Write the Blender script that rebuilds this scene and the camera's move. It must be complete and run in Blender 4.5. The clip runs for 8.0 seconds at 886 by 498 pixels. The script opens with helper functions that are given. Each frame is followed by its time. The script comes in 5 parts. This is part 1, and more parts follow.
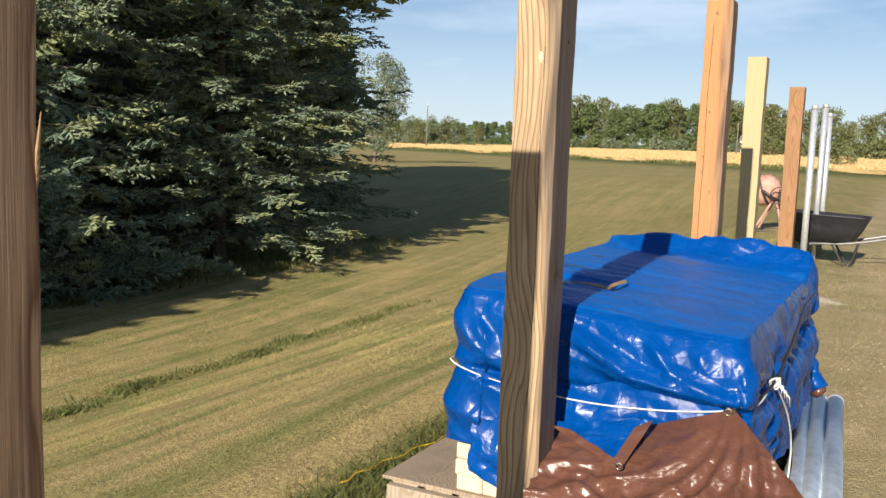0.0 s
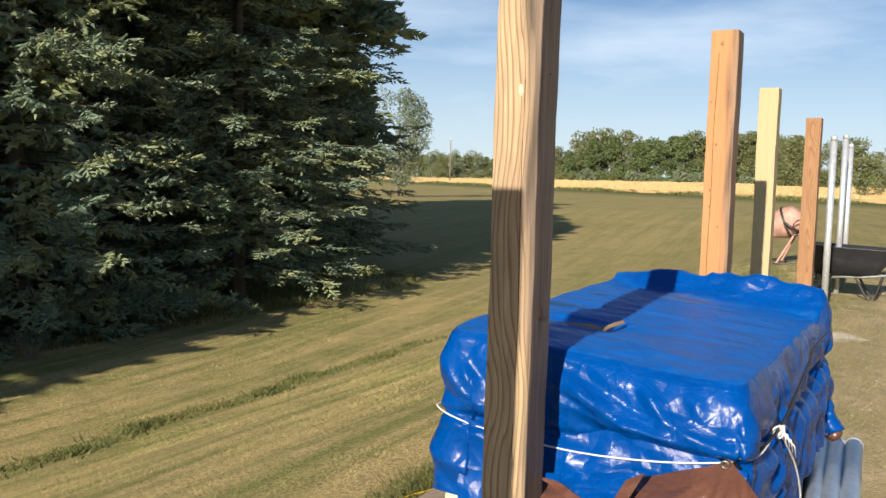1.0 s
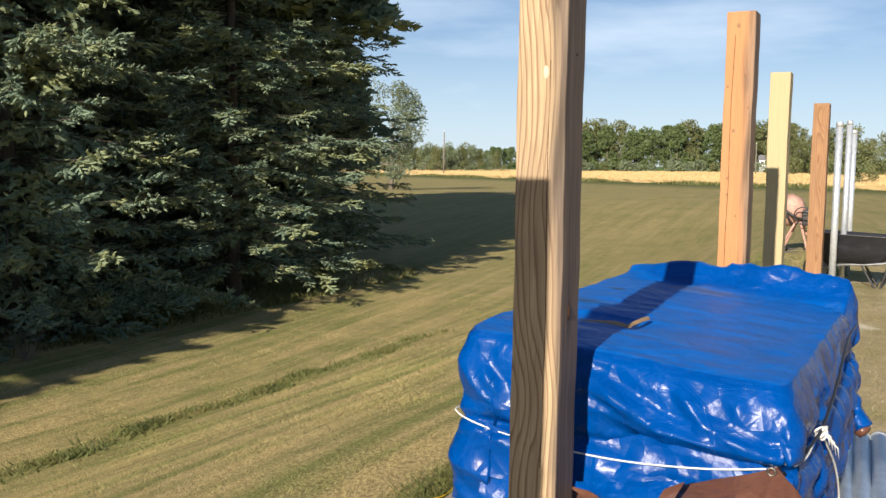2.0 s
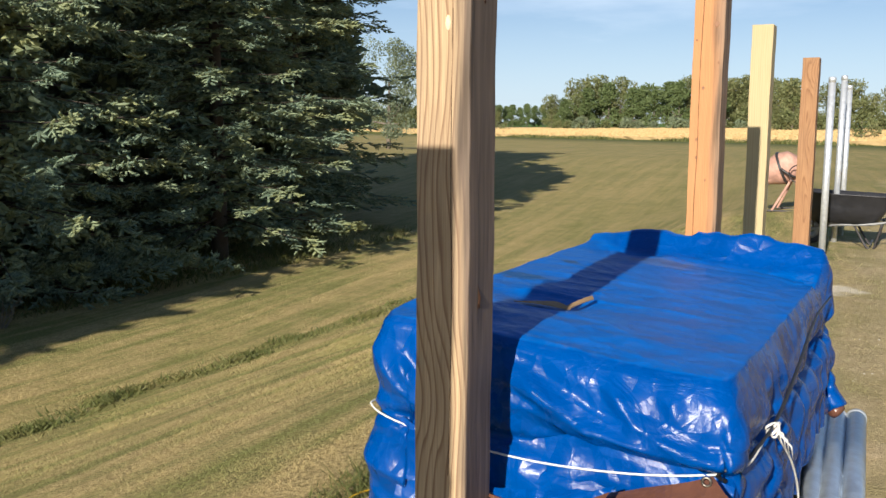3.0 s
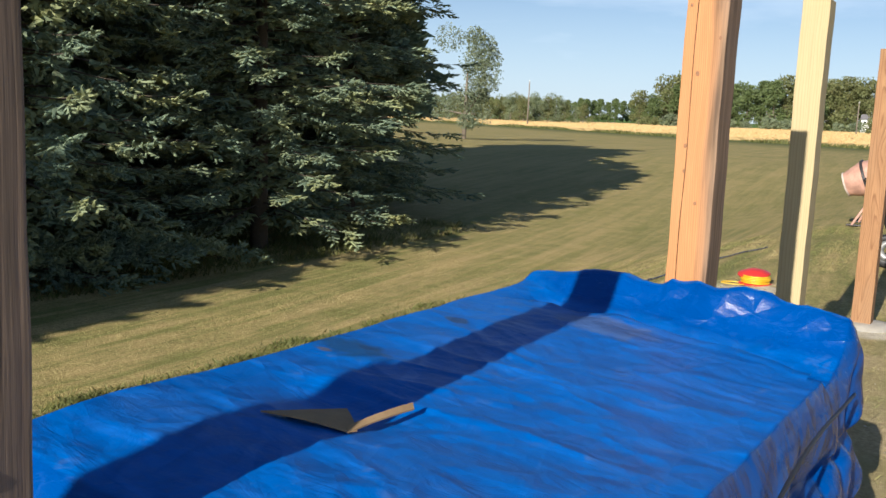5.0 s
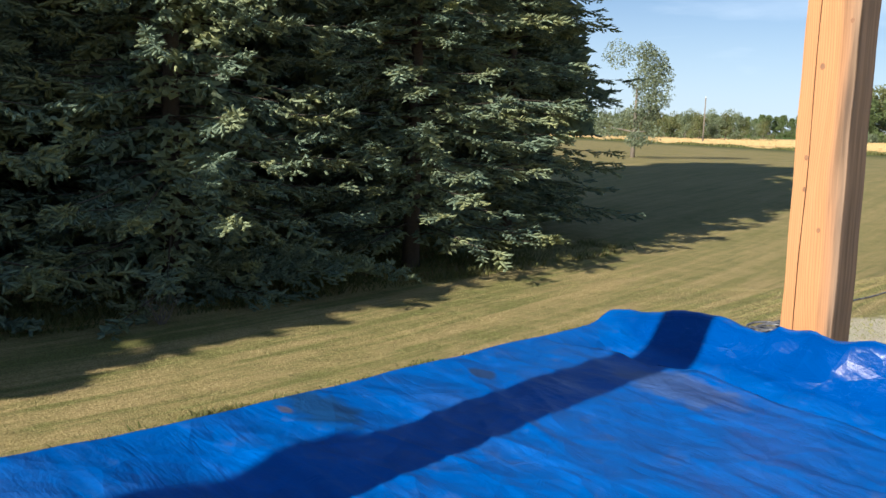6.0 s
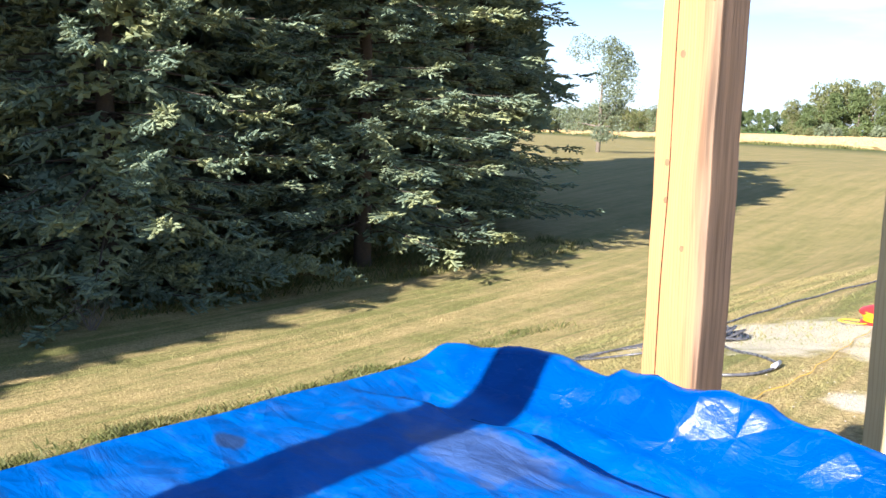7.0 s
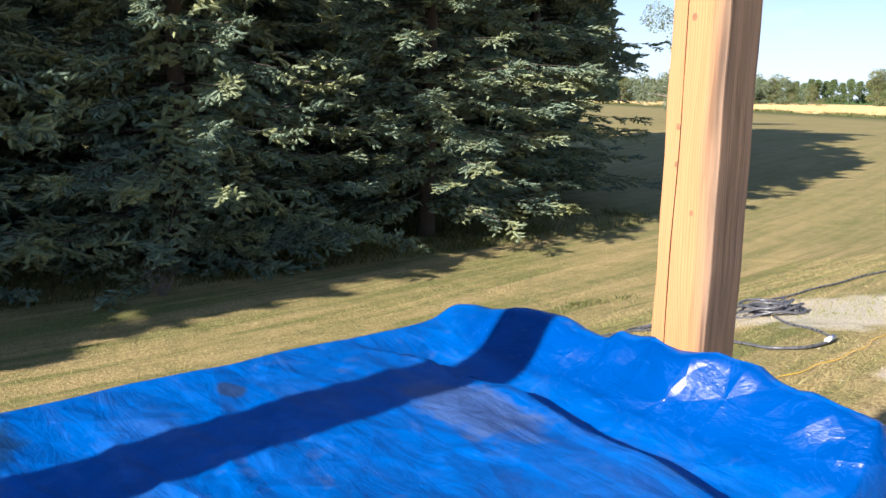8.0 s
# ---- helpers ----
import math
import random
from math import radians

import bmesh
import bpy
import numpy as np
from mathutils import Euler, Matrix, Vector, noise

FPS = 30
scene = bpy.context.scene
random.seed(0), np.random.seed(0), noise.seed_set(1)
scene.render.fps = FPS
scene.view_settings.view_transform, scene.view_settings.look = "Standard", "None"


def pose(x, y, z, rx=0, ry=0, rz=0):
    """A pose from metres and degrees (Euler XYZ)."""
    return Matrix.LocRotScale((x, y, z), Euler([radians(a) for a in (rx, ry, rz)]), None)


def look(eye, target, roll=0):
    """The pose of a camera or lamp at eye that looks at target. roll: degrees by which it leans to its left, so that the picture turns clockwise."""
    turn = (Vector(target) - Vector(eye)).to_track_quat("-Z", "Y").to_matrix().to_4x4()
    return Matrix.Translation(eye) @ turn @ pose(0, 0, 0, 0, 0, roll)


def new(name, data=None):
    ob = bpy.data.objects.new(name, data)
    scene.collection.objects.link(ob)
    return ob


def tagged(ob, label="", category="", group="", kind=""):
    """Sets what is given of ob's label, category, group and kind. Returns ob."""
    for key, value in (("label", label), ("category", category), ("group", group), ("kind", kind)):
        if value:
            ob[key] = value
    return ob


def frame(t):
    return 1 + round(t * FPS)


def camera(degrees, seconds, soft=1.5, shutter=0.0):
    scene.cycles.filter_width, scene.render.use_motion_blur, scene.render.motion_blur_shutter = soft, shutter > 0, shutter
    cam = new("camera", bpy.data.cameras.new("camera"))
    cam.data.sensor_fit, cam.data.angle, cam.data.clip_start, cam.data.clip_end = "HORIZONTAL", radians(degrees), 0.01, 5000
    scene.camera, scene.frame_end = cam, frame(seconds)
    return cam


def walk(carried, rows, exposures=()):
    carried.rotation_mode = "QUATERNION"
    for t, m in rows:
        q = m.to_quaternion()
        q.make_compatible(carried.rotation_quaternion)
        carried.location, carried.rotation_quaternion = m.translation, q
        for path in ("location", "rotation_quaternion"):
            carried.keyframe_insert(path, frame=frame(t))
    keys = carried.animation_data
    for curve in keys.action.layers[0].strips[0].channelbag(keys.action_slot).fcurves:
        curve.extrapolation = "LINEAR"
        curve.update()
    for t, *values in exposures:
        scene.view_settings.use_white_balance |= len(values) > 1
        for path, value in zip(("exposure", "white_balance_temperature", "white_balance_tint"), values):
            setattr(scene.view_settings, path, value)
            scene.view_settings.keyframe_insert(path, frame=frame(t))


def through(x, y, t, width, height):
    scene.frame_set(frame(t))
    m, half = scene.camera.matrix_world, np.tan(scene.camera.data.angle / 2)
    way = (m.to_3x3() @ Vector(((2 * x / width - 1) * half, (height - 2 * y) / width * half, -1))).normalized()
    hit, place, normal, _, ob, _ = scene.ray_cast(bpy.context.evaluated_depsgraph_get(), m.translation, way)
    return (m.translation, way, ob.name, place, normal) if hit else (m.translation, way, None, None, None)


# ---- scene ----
cam = camera(51.9, 8.0)
PATH = [
    (0, (1.012, -2.653, 1.152), (0.118, -0.879, 0.922), 2.2),
    (0.5, (1.051, -2.485, 1.171), (0.017, -0.786, 0.96), 3.0),
    (1, (1.071, -2.471, 1.166), (0.124, -0.717, 1.008), 1.7),
    (1.5, (1.011, -2.427, 1.159), (-0.005, -0.717, 0.951), 1.7),
    (2, (0.921, -2.343, 1.158), (-0.015, -0.584, 0.984), 0.9),
    (2.2, (0.885, -2.285, 1.158), (-0.005, -0.502, 0.987), 1.1),
    (3.3, (1.025, -1.735, 1.187), (0.058, -0.007, 0.906), 0.2),
    (3.5, (0.984, -1.581, 1.17), (-0.003, 0.146, 0.956), 0.6),
    (4, (0.923, -1.23, 1.182), (-0.043, 0.511, 0.998), 1.4),
    (4.5, (1.011, -0.816, 1.186), (-0.044, 0.861, 0.918), 2.1),
    (4.7, (1.038, -0.712, 1.2), (-0.036, 0.952, 0.917), 2.4),
    (5.8, (1.005, -0.019, 1.195), (-0.154, 1.588, 0.929), 1.4),
    (6, (1.018, 0.07, 1.18), (-0.358, 1.498, 0.917), 2.1),
    (6.5, (1.036, 0.356, 1.174), (-0.475, 1.619, 0.826), 0.7),
    (7, (1.023, 0.657, 1.206), (-0.306, 2.126, 0.935), 1.9),
    (7.5, (1.138, 0.741, 1.219), (-0.227, 2.179, 0.956), 2.7),
    (8, (1.155, 0.722, 1.195), (-0.276, 2.079, 0.858), 1.8),
]
EXPOSURES = [(0, 0.67, 6330, 10), (2.2, 0.67, 6230, 10), (3.5, 0.65, 6080, 9), (5.9, 0.7, 5980, 9), (6.25, 1.3, 5730, 7), (6.55, 2.1, 5580, 6), (7.0, 1.65, 5750, 14), (7.5, 1.35, 5800, 15), (8.0, 1.2, 5850, 15)]
walk(cam, [(t, look(eye, target, roll)) for t, eye, target, roll in PATH], EXPOSURES)

# ---- light ----
SUN_EL, SUN_AZ = 23.0, -4.0       # elevation; heading of the light from +y towards -x
world = bpy.data.worlds.new("world")
scene.world = world
world.use_nodes = True
wn = world.node_tree
sky = wn.nodes.new("ShaderNodeTexSky")
sky.sky_type = "NISHITA"
sky.sun_disc = False
sky.sun_elevation = radians(SUN_EL)
sky.sun_rotation = radians(180 + SUN_AZ)
sky.air_density, sky.dust_density, sky.ozone_density = 1.0, 0.25, 3.0
wc = wn.nodes.new("ShaderNodeTexCoord")
wm = wn.nodes.new("ShaderNodeMapping")
wm.inputs["Scale"].default_value = (1.6, 1.6, 9.0)
wm.inputs["Rotation"].default_value = (0.0, 0.12, 0.4)
cl = wn.nodes.new("ShaderNodeTexNoise")
cl.inputs["Scale"].default_value, cl.inputs["Detail"].default_value, cl.inputs["Roughness"].default_value = 1.7, 7.0, 0.55
cr = wn.nodes.new("ShaderNodeValToRGB")
cr.color_ramp.elements[0].position, cr.color_ramp.elements[1].position = 0.34, 0.78
cm = wn.nodes.new("ShaderNodeMix")
cm.data_type = "RGBA"
wn.links.new(wc.outputs["Generated"], wm.inputs["Vector"])
wn.links.new(wm.outputs[0], cl.inputs["Vector"])
wn.links.new(cl.outputs[0], cr.inputs[0])
# thin cloud lies low over the fields and thins out overhead; haze pales the horizon
wsep = wn.nodes.new("ShaderNodeSeparateXYZ")
wn.links.new(wc.outputs["Generated"], wsep.inputs[0])
thin = wn.nodes.new("ShaderNodeMapRange")
thin.interpolation_type = "SMOOTHSTEP"
for i, v in ((1, 0.10), (2, 0.45), (3, 0.85), (4, 0.06)):
    thin.inputs[i].default_value = v
haze = wn.nodes.new("ShaderNodeMapRange")
haze.interpolation_type = "SMOOTHSTEP"
for i, v in ((1, -0.02), (2, 0.22), (3, 0.66), (4, 0.06)):
    haze.inputs[i].default_value = v
for k in (thin, haze):
    wn.links.new(wsep.outputs[2], k.inputs[0])
cover = wn.nodes.new("ShaderNodeMath")
cover.operation = "MULTIPLY"
wn.links.new(cr.outputs[0], cover.inputs[0])
wn.links.new(thin.outputs[0], cover.inputs[1])
veil = wn.nodes.new("ShaderNodeMath")
veil.operation = "MAXIMUM"
wn.links.new(cover.outputs[0], veil.inputs[0])
wn.links.new(haze.outputs[0], veil.inputs[1])
wn.links.new(veil.outputs[0], cm.inputs[0])
tint = wn.nodes.new("ShaderNodeMix")
tint.data_type, tint.blend_type = "RGBA", "MULTIPLY"
tint.inputs[0].default_value = 1.0
tint.inputs[7].default_value = (0.88, 1.0, 1.16, 1)
wn.links.new(sky.outputs[0], tint.inputs[6])
wn.links.new(tint.outputs[2], cm.inputs[6])
cm.inputs[7].default_value = (11.6, 13.2, 14.8, 1)
wn.links.new(cm.outputs[2], wn.nodes["Background"].inputs[0])
wn.nodes["Background"].inputs[1].default_value = 0.046
sun = new("sun", bpy.data.lights.new("sun", "SUN"))
sun.data.energy, sun.data.angle, sun.data.color = 5.0, radians(0.5), (1.0, 0.90, 0.75)
ca = math.cos(radians(SUN_EL))
sun.matrix_world = look((0, 0, 30), (30 * ca * math.sin(radians(SUN_AZ)), 30 * ca * math.cos(radians(SUN_AZ)), 30 - 30 * math.sin(radians(SUN_EL))))


# ---- materials ----
def mat(name, rough=0.7, spec=0.5, metal=0.0):
    m = bpy.data.materials.new(name)
    m.use_nodes = True
    b = m.node_tree.nodes["Principled BSDF"]
    b.inputs["Roughness"].default_value, b.inputs["Metallic"].default_value = rough, metal
    b.inputs["Specular IOR Level"].default_value = spec
    return m, m.node_tree, b


def nd(nt, kind, out=0, **ins):
    """A node with inputs given by name (spaces as _) or i<number>; a socket is linked, a value is set. Returns its output."""
    n = nt.nodes.new("ShaderNode" + kind)
    for key, v in ins.items():
        if key == "p_operation":
            n.operation = v
            continue
        if key == "p_feature":
            n.feature = v
            continue
        if key == "p_gradient_type":
            n.gradient_type = v
            continue
        sock = n.inputs[int(key[1:])] if key[0] == "i" and key[1:].isdigit() else n.inputs[key.replace("_", " ")]
        if isinstance(v, bpy.types.NodeSocket):
            nt.links.new(v, sock)
        else:
            sock.default_value = v
    return n.outputs[out]


def coords(nt, scale=(1, 1, 1), loc=(0, 0, 0), rot=(0, 0, 0)):
    return nd(nt, "Mapping", Vector=nd(nt, "TexCoord", 3), Scale=scale, Location=loc, Rotation=rot)


def noise_t(nt, vec, scale, detail=4.0, rough=0.55, dist=0.0):
    return nd(nt, "TexNoise", Vector=vec, Scale=scale, Detail=detail, Roughness=rough, Distortion=dist)


def ramp(nt, fac, *stops):
    n = nt.nodes.new("ShaderNodeValToRGB")
    e = n.color_ramp.elements
    while len(e) < len(stops):
        e.new(0.5)
    for k, (p, c) in zip(e, stops):
        k.position = p
        k.color = (*c, 1) if isinstance(c, tuple) else (c, c, c, 1)
    nt.links.new(fac, n.inputs[0])
    return n.outputs[0]


def blend(nt, fac, a, b, how="MIX"):
    n = nt.nodes.new("ShaderNodeMix")
    n.data_type, n.blend_type = "RGBA", how
    for i, v in ((0, fac), (6, a), (7, b)):
        if isinstance(v, bpy.types.NodeSocket):
            nt.links.new(v, n.inputs[i])
        else:
            n.inputs[i].default_value = (*v, 1) if isinstance(v, tuple) else v
    return n.outputs[2]


def maths(nt, op, a, b=0.0):
    return nd(nt, "Math", p_operation=op, i0=a, i1=b)


def bump(nt, bsdf, height, strength=0.3, dist=0.01, after=None):
    ins = dict(Strength=strength, Distance=dist, Height=height)
    if after is not None:
        ins["Normal"] = after
    out = nd(nt, "Bump", **ins)
    nt.links.new(out, bsdf.inputs["Normal"])
    return out


def wood(name, pale, dark, centre, freq=150.0, wave=0.012, grey=(0.30, 0.26, 0.22), worn=0.25, rough=0.72, fine=0.5, core=None):
    """Sawn timber: growth rings round a pith line, cut by the faces, with grain, knots' swirl and weathering."""
    m, nt, b = mat(name, rough, 0.3)
    o = nd(nt, "TexCoord", 3)
    low = noise_t(nt, nd(nt, "Mapping", Vector=o, Scale=(3.0, 3.0, 1.1)), 1.6, 1.0)
    sep = nd(nt, "SeparateXYZ", Vector=o)
    sepo = sep.node
    shift = maths(nt, "MULTIPLY", maths(nt, "SUBTRACT", low, 0.5), wave * 10)
    fx = maths(nt, "ADD", maths(nt, "SUBTRACT", sepo.outputs[0], centre[0]), shift)
    fy = maths(nt, "ADD", maths(nt, "SUBTRACT", sepo.outputs[1], centre[1]), maths(nt, "MULTIPLY", shift, 0.6))
    d = maths(nt, "SQRT", maths(nt, "ADD", maths(nt, "MULTIPLY", fx, fx), maths(nt, "MULTIPLY", fy, fy)))
    rings = maths(nt, "FRACT", maths(nt, "ADD", maths(nt, "MULTIPLY", d, freq), maths(nt, "MULTIPLY", noise_t(nt, nd(nt, "Mapping", Vector=o, Scale=(1.0, 1.0, 0.05)), 20.0, 2.0), 2.2)))
    grain = noise_t(nt, nd(nt, "Mapping", Vector=o, Scale=(1.0, 1.0, 0.02)), 260.0, 3.0)
    streak = noise_t(nt, nd(nt, "Mapping", Vector=o, Scale=(1.0, 1.0, 0.05)), 45.0, 3.0)
    band = ramp(nt, rings, (0.0, 0.0), (0.55, 0.12), (0.88, 1.0), (1.0, 0.05))
    col = blend(nt, band, pale, dark)
    col = blend(nt, ramp(nt, grain, (0.35, 0.0), (0.75, fine)), col, tuple(c * 0.62 for c in dark))
    # Right-hand face: weathered tone, darkened further with shade put into the colour.
    if core:
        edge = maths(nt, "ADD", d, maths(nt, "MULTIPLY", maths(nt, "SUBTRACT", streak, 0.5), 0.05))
        col = blend(nt, ramp(nt, edge, (0.088, 0.92), (0.125, 0.0)), col, blend(nt, ramp(nt, streak, (0.35, 0.0), (0.65, 1.0)), tuple(c * 0.42 for c in core), tuple(c * 1.3 for c in core)))
    stain = ramp(nt, noise_t(nt, nd(nt, "Mapping", Vector=o, Scale=(6.0, 6.0, 1.2)), 1.3, 5.0), (0.45, 0.0), (0.75, worn))
    col = blend(nt, stain, col, grey)
    col = blend(nt, ramp(nt, streak, (0.5, 0.0), (0.8, 0.22)), col, tuple(c * 0.75 for c in dark))
    nt.links.new(col, b.inputs["Base Color"])
    h = maths(nt, "ADD", maths(nt, "MULTIPLY", band, -0.5), grain)
    bump(nt, b, h, 0.35, 0.0015)
    return m


pine_m = wood("weathered_pine", (0.52, 0.375, 0.22), (0.25, 0.145, 0.08), (0.125, 0.0), 62.0, 0.012, (0.15, 0.115, 0.09), 0.72, core=(0.155, 0.112, 0.085))
fir_m = wood("orange_fir", (0.52, 0.25, 0.105), (0.41, 0.185, 0.075), (0.125, 0.0), 170.0, 0.006, (0.5, 0.30, 0.14), 0.3, fine=0.3, core=(0.215, 0.15, 0.105))
yellow_m = wood("yellow_pine", (0.49, 0.395, 0.225), (0.43, 0.33, 0.175), (-0.2, 0.2), 120.0, 0.006, (0.50, 0.40, 0.20), 0.25, fine=0.25)
brown_m = wood("brown_fir", (0.37, 0.20, 0.095), (0.23, 0.11, 0.05), (0.0, -0.12), 100.0, 0.014, (0.30, 0.19, 0.11), 0.5)
old_m = wood("dark_old_pine", (0.40, 0.26, 0.16), (0.13, 0.06, 0.03), (0.22, 0.03), 90.0, 0.006, (0.24, 0.18, 0.14), 0.4)
ply_m = wood("grey_plywood", (0.42, 0.33, 0.24), (0.28, 0.20, 0.13), (3.0, 0.3), 60.0, 0.02, (0.20, 0.16, 0.13), 0.75, rough=0.85)
board_m = wood("grey_board", (0.46, 0.38, 0.29), (0.30, 0.22, 0.15), (0.3, 1.0), 80.0, 0.02, (0.33, 0.29, 0.25), 0.6, rough=0.85)


def simple(name, col, rough=0.6, metal=0.0, spec=0.5, vary=0.25, scale=9.0, bumps=0.15):
    m, nt, b = mat(name, rough, spec, metal)
    o = coords(nt)
    a, c = noise_t(nt, o, scale, 5.0), noise_t(nt, o, scale * 9, 3.0)
    v = blend(nt, ramp(nt, a, (0.3, 0.0), (0.75, 1.0)), tuple(k * (1 - vary) for k in col), tuple(min(1, k * (1 + vary)) for k in col))
    nt.links.new(blend(nt, ramp(nt, c, (0.45, 0.0), (0.8, 0.35)), v, tuple(k * 0.6 for k in col)), b.inputs["Base Color"])
    nt.links.new(ramp(nt, a, (0.2, max(0.05, rough - 0.12)), (0.8, min(1, rough + 0.12))), b.inputs["Roughness"])
    if bumps:
        bump(nt, b, c, bumps, 0.002)
    return m


crack_m = simple("crack_shadow_wood", (0.05, 0.025, 0.015), 0.95, spec=0.1)
knot_m = simple("knot_wood", (0.27, 0.125, 0.055), 0.6, scale=60)
pale_knot_m = simple("pale_resin", (0.62, 0.49, 0.32), 0.6)
steel_m = simple("galvanised_steel", (0.66, 0.68, 0.70), 0.42, 0.55, vary=0.16, scale=26, bumps=0.05)
zinc_m = simple("dull_galvanised_steel", (0.55, 0.62, 0.70), 0.45, 0.75, vary=0.16, scale=20, bumps=0.06)
concrete_m = simple("concrete", (0.42, 0.38, 0.32), 0.95, vary=0.2, scale=20, bumps=0.5)
brick_m = simple("cream_brick", (0.66, 0.56, 0.40), 0.9, vary=0.15, scale=30, bumps=0.5)
rope_m = simple("white_rope", (0.75, 0.72, 0.66), 0.85, scale=80)
black_m = simple("black_rubber", (0.02, 0.02, 0.022), 0.5, scale=30)
hose_m = simple("black_hose", (0.10, 0.10, 0.11), 0.28, scale=30)
tray_m = simple("black_tray_plastic", (0.022, 0.022, 0.026), 0.45, scale=14)
bar_m = simple("grey_tube", (0.30, 0.30, 0.30), 0.5, 0.6, scale=20)
darkbar_m = simple("dark_tube", (0.05, 0.045, 0.045), 0.5, 0.3, scale=20)
pink_m = simple("faded_red_drum", (0.50, 0.28, 0.21), 0.7, scale=7, vary=0.35)
cement_m = simple("cement_crust", (0.50, 0.42, 0.36), 0.95, scale=15, bumps=0.6)
red_m = simple("red_plastic", (0.62, 0.035, 0.03), 0.4, scale=10)
yellowp_m = simple("yellow_cord_plastic", (0.80, 0.48, 0.02), 0.45, scale=20)
card_m = simple("brown_card", (0.31, 0.20, 0.10), 0.85, scale=20)
white_m = simple("white_fitting", (0.75, 0.74, 0.72), 0.5)
bark_m = simple("spruce_bark", (0.10, 0.075, 0.055), 0.95, scale=20, bumps=0.8)
polewood_m = simple("grey_pole_wood", (0.22, 0.18, 0.14), 0.9, scale=5)
stone_m = simple("pale_stone", (0.60, 0.53, 0.43), 0.9, scale=40)
metal_m = simple("brass_grommet", (0.25, 0.22, 0.18), 0.4, 0.9, scale=60)
housew_m = simple("white_siding", (0.78, 0.77, 0.74), 0.7)
roof_m = simple("grey_roof", (0.18, 0.17, 0.17), 0.9)
glass_m = simple("dark_window_glass", (0.03, 0.04, 0.05), 0.1)


def tarp_material(name, col, deep, paler, dusty, gloss, matt, spec):
    m, nt, b = mat(name, 0.3, spec)
    o = coords(nt)
    big, mid, fine = noise_t(nt, o, 3.2, 6.0), noise_t(nt, o, 14.0, 6.0, 0.6, 0.6), noise_t(nt, o, 160.0, 2.0)
    crease = noise_t(nt, coords(nt, (1.0, 2.6, 1.0), rot=(0, 0, 0.25)), 5.5, 7.0, 0.62, 1.2)
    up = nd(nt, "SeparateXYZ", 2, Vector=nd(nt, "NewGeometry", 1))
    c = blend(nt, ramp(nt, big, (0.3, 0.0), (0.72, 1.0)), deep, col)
    # Top-to-side shading is put into the colour: paler facing up, darker sides.
    c = blend(nt, maths(nt, "MULTIPLY", ramp(nt, up, (0.85, 0.0), (0.97, 1.0)), ramp(nt, mid, (0.3, 0.6), (0.6, 1.0))), c, paler)
    ridge = maths(nt, "ABSOLUTE", maths(nt, "SUBTRACT", crease, 0.5))
    scuff = ramp(nt, ridge, (0.0, 0.22), (0.010, 0.0))
    c = blend(nt, scuff, c, tuple(min(1, k * 1.5 + 0.03) for k in col))
    dust = maths(nt, "MULTIPLY", ramp(nt, mid, (0.58, 0.0), (0.76, 1.0)), ramp(nt, up, (0.8, 0.0), (0.97, 1.0)))
    dust = maths(nt, "MULTIPLY", dust, ramp(nt, big, (0.35, 0.25), (0.6, 1.0)))
    c = blend(nt, maths(nt, "MULTIPLY", dust, dusty), c, (0.19, 0.19, 0.20))
    # dust wiped into long streaks across the sheet
    wipe = noise_t(nt, coords(nt, (1.0, 4.5, 1.0), rot=(0, 0, 0.12)), 4.2, 6.0, 0.66, 0.8)
    wiped = maths(nt, "MULTIPLY", ramp(nt, wipe, (0.52, 0.0), (0.68, 1.0)), ramp(nt, up, (0.8, 0.0), (0.97, 1.0)))
    c = blend(nt, maths(nt, "MULTIPLY", wiped, dusty * 1.1), c, tuple(min(1.0, k * 1.35 + 0.025) for k in paler))
    dirt = noise_t(nt, coords(nt, (1.2, 3.0, 1.0), rot=(0, 0, -0.2)), 2.1, 7.0, 0.7, 0.5)
    c = blend(nt, maths(nt, "MULTIPLY", maths(nt, "MULTIPLY", ramp(nt, dirt, (0.55, 0.0), (0.72, 1.0)), ramp(nt, up, (0.75, 0.0), (0.97, 1.0))), dusty * 0.7), c, (0.09, 0.10, 0.12))
    for x, y, z, r, colour, k in ((0.03, 1.88, 0.62, 0.22, (0.15, 0.125, 0.04), 0.34), (-0.30, 1.12, 0.64, 0.16, (0.01, 0.05, 0.13), 0.8),
                                  (-0.27, 1.55, 0.65, 0.06, (0.03, 0.04, 0.06), 0.7), (-0.33, 1.06, 0.65, 0.035, (0.12, 0.09, 0.04), 0.6), (0.42, 2.0, 0.60, 0.1, (0.02, 0.05, 0.12), 0.6)):
        p = nd(nt, "Mapping", Vector=nd(nt, "TexCoord", 3), Location=(-x / r, -y / r / 0.6, -z / r), Scale=(1 / r, 1 / r / 0.6, 1 / r))
        spot = nd(nt, "TexGradient", p_gradient_type="SPHERICAL", Vector=p)
        inside = maths(nt, "MINIMUM", maths(nt, "MULTIPLY", spot, 5.0), 1.0)
        spot = ramp(nt, maths(nt, "ADD", spot, maths(nt, "MULTIPLY", maths(nt, "MULTIPLY", maths(nt, "SUBTRACT", mid, 0.5), 1.2), inside)), (0.20, 0.0), (0.5, k))
        c = blend(nt, spot, c, colour)
    nt.links.new(c, b.inputs["Base Color"])
    film_ = maths(nt, "ADD", maths(nt, "MULTIPLY", ramp(nt, up, (0.75, 0.0), (0.97, 1.0)), 0.45), maths(nt, "MULTIPLY", mid, 0.35))
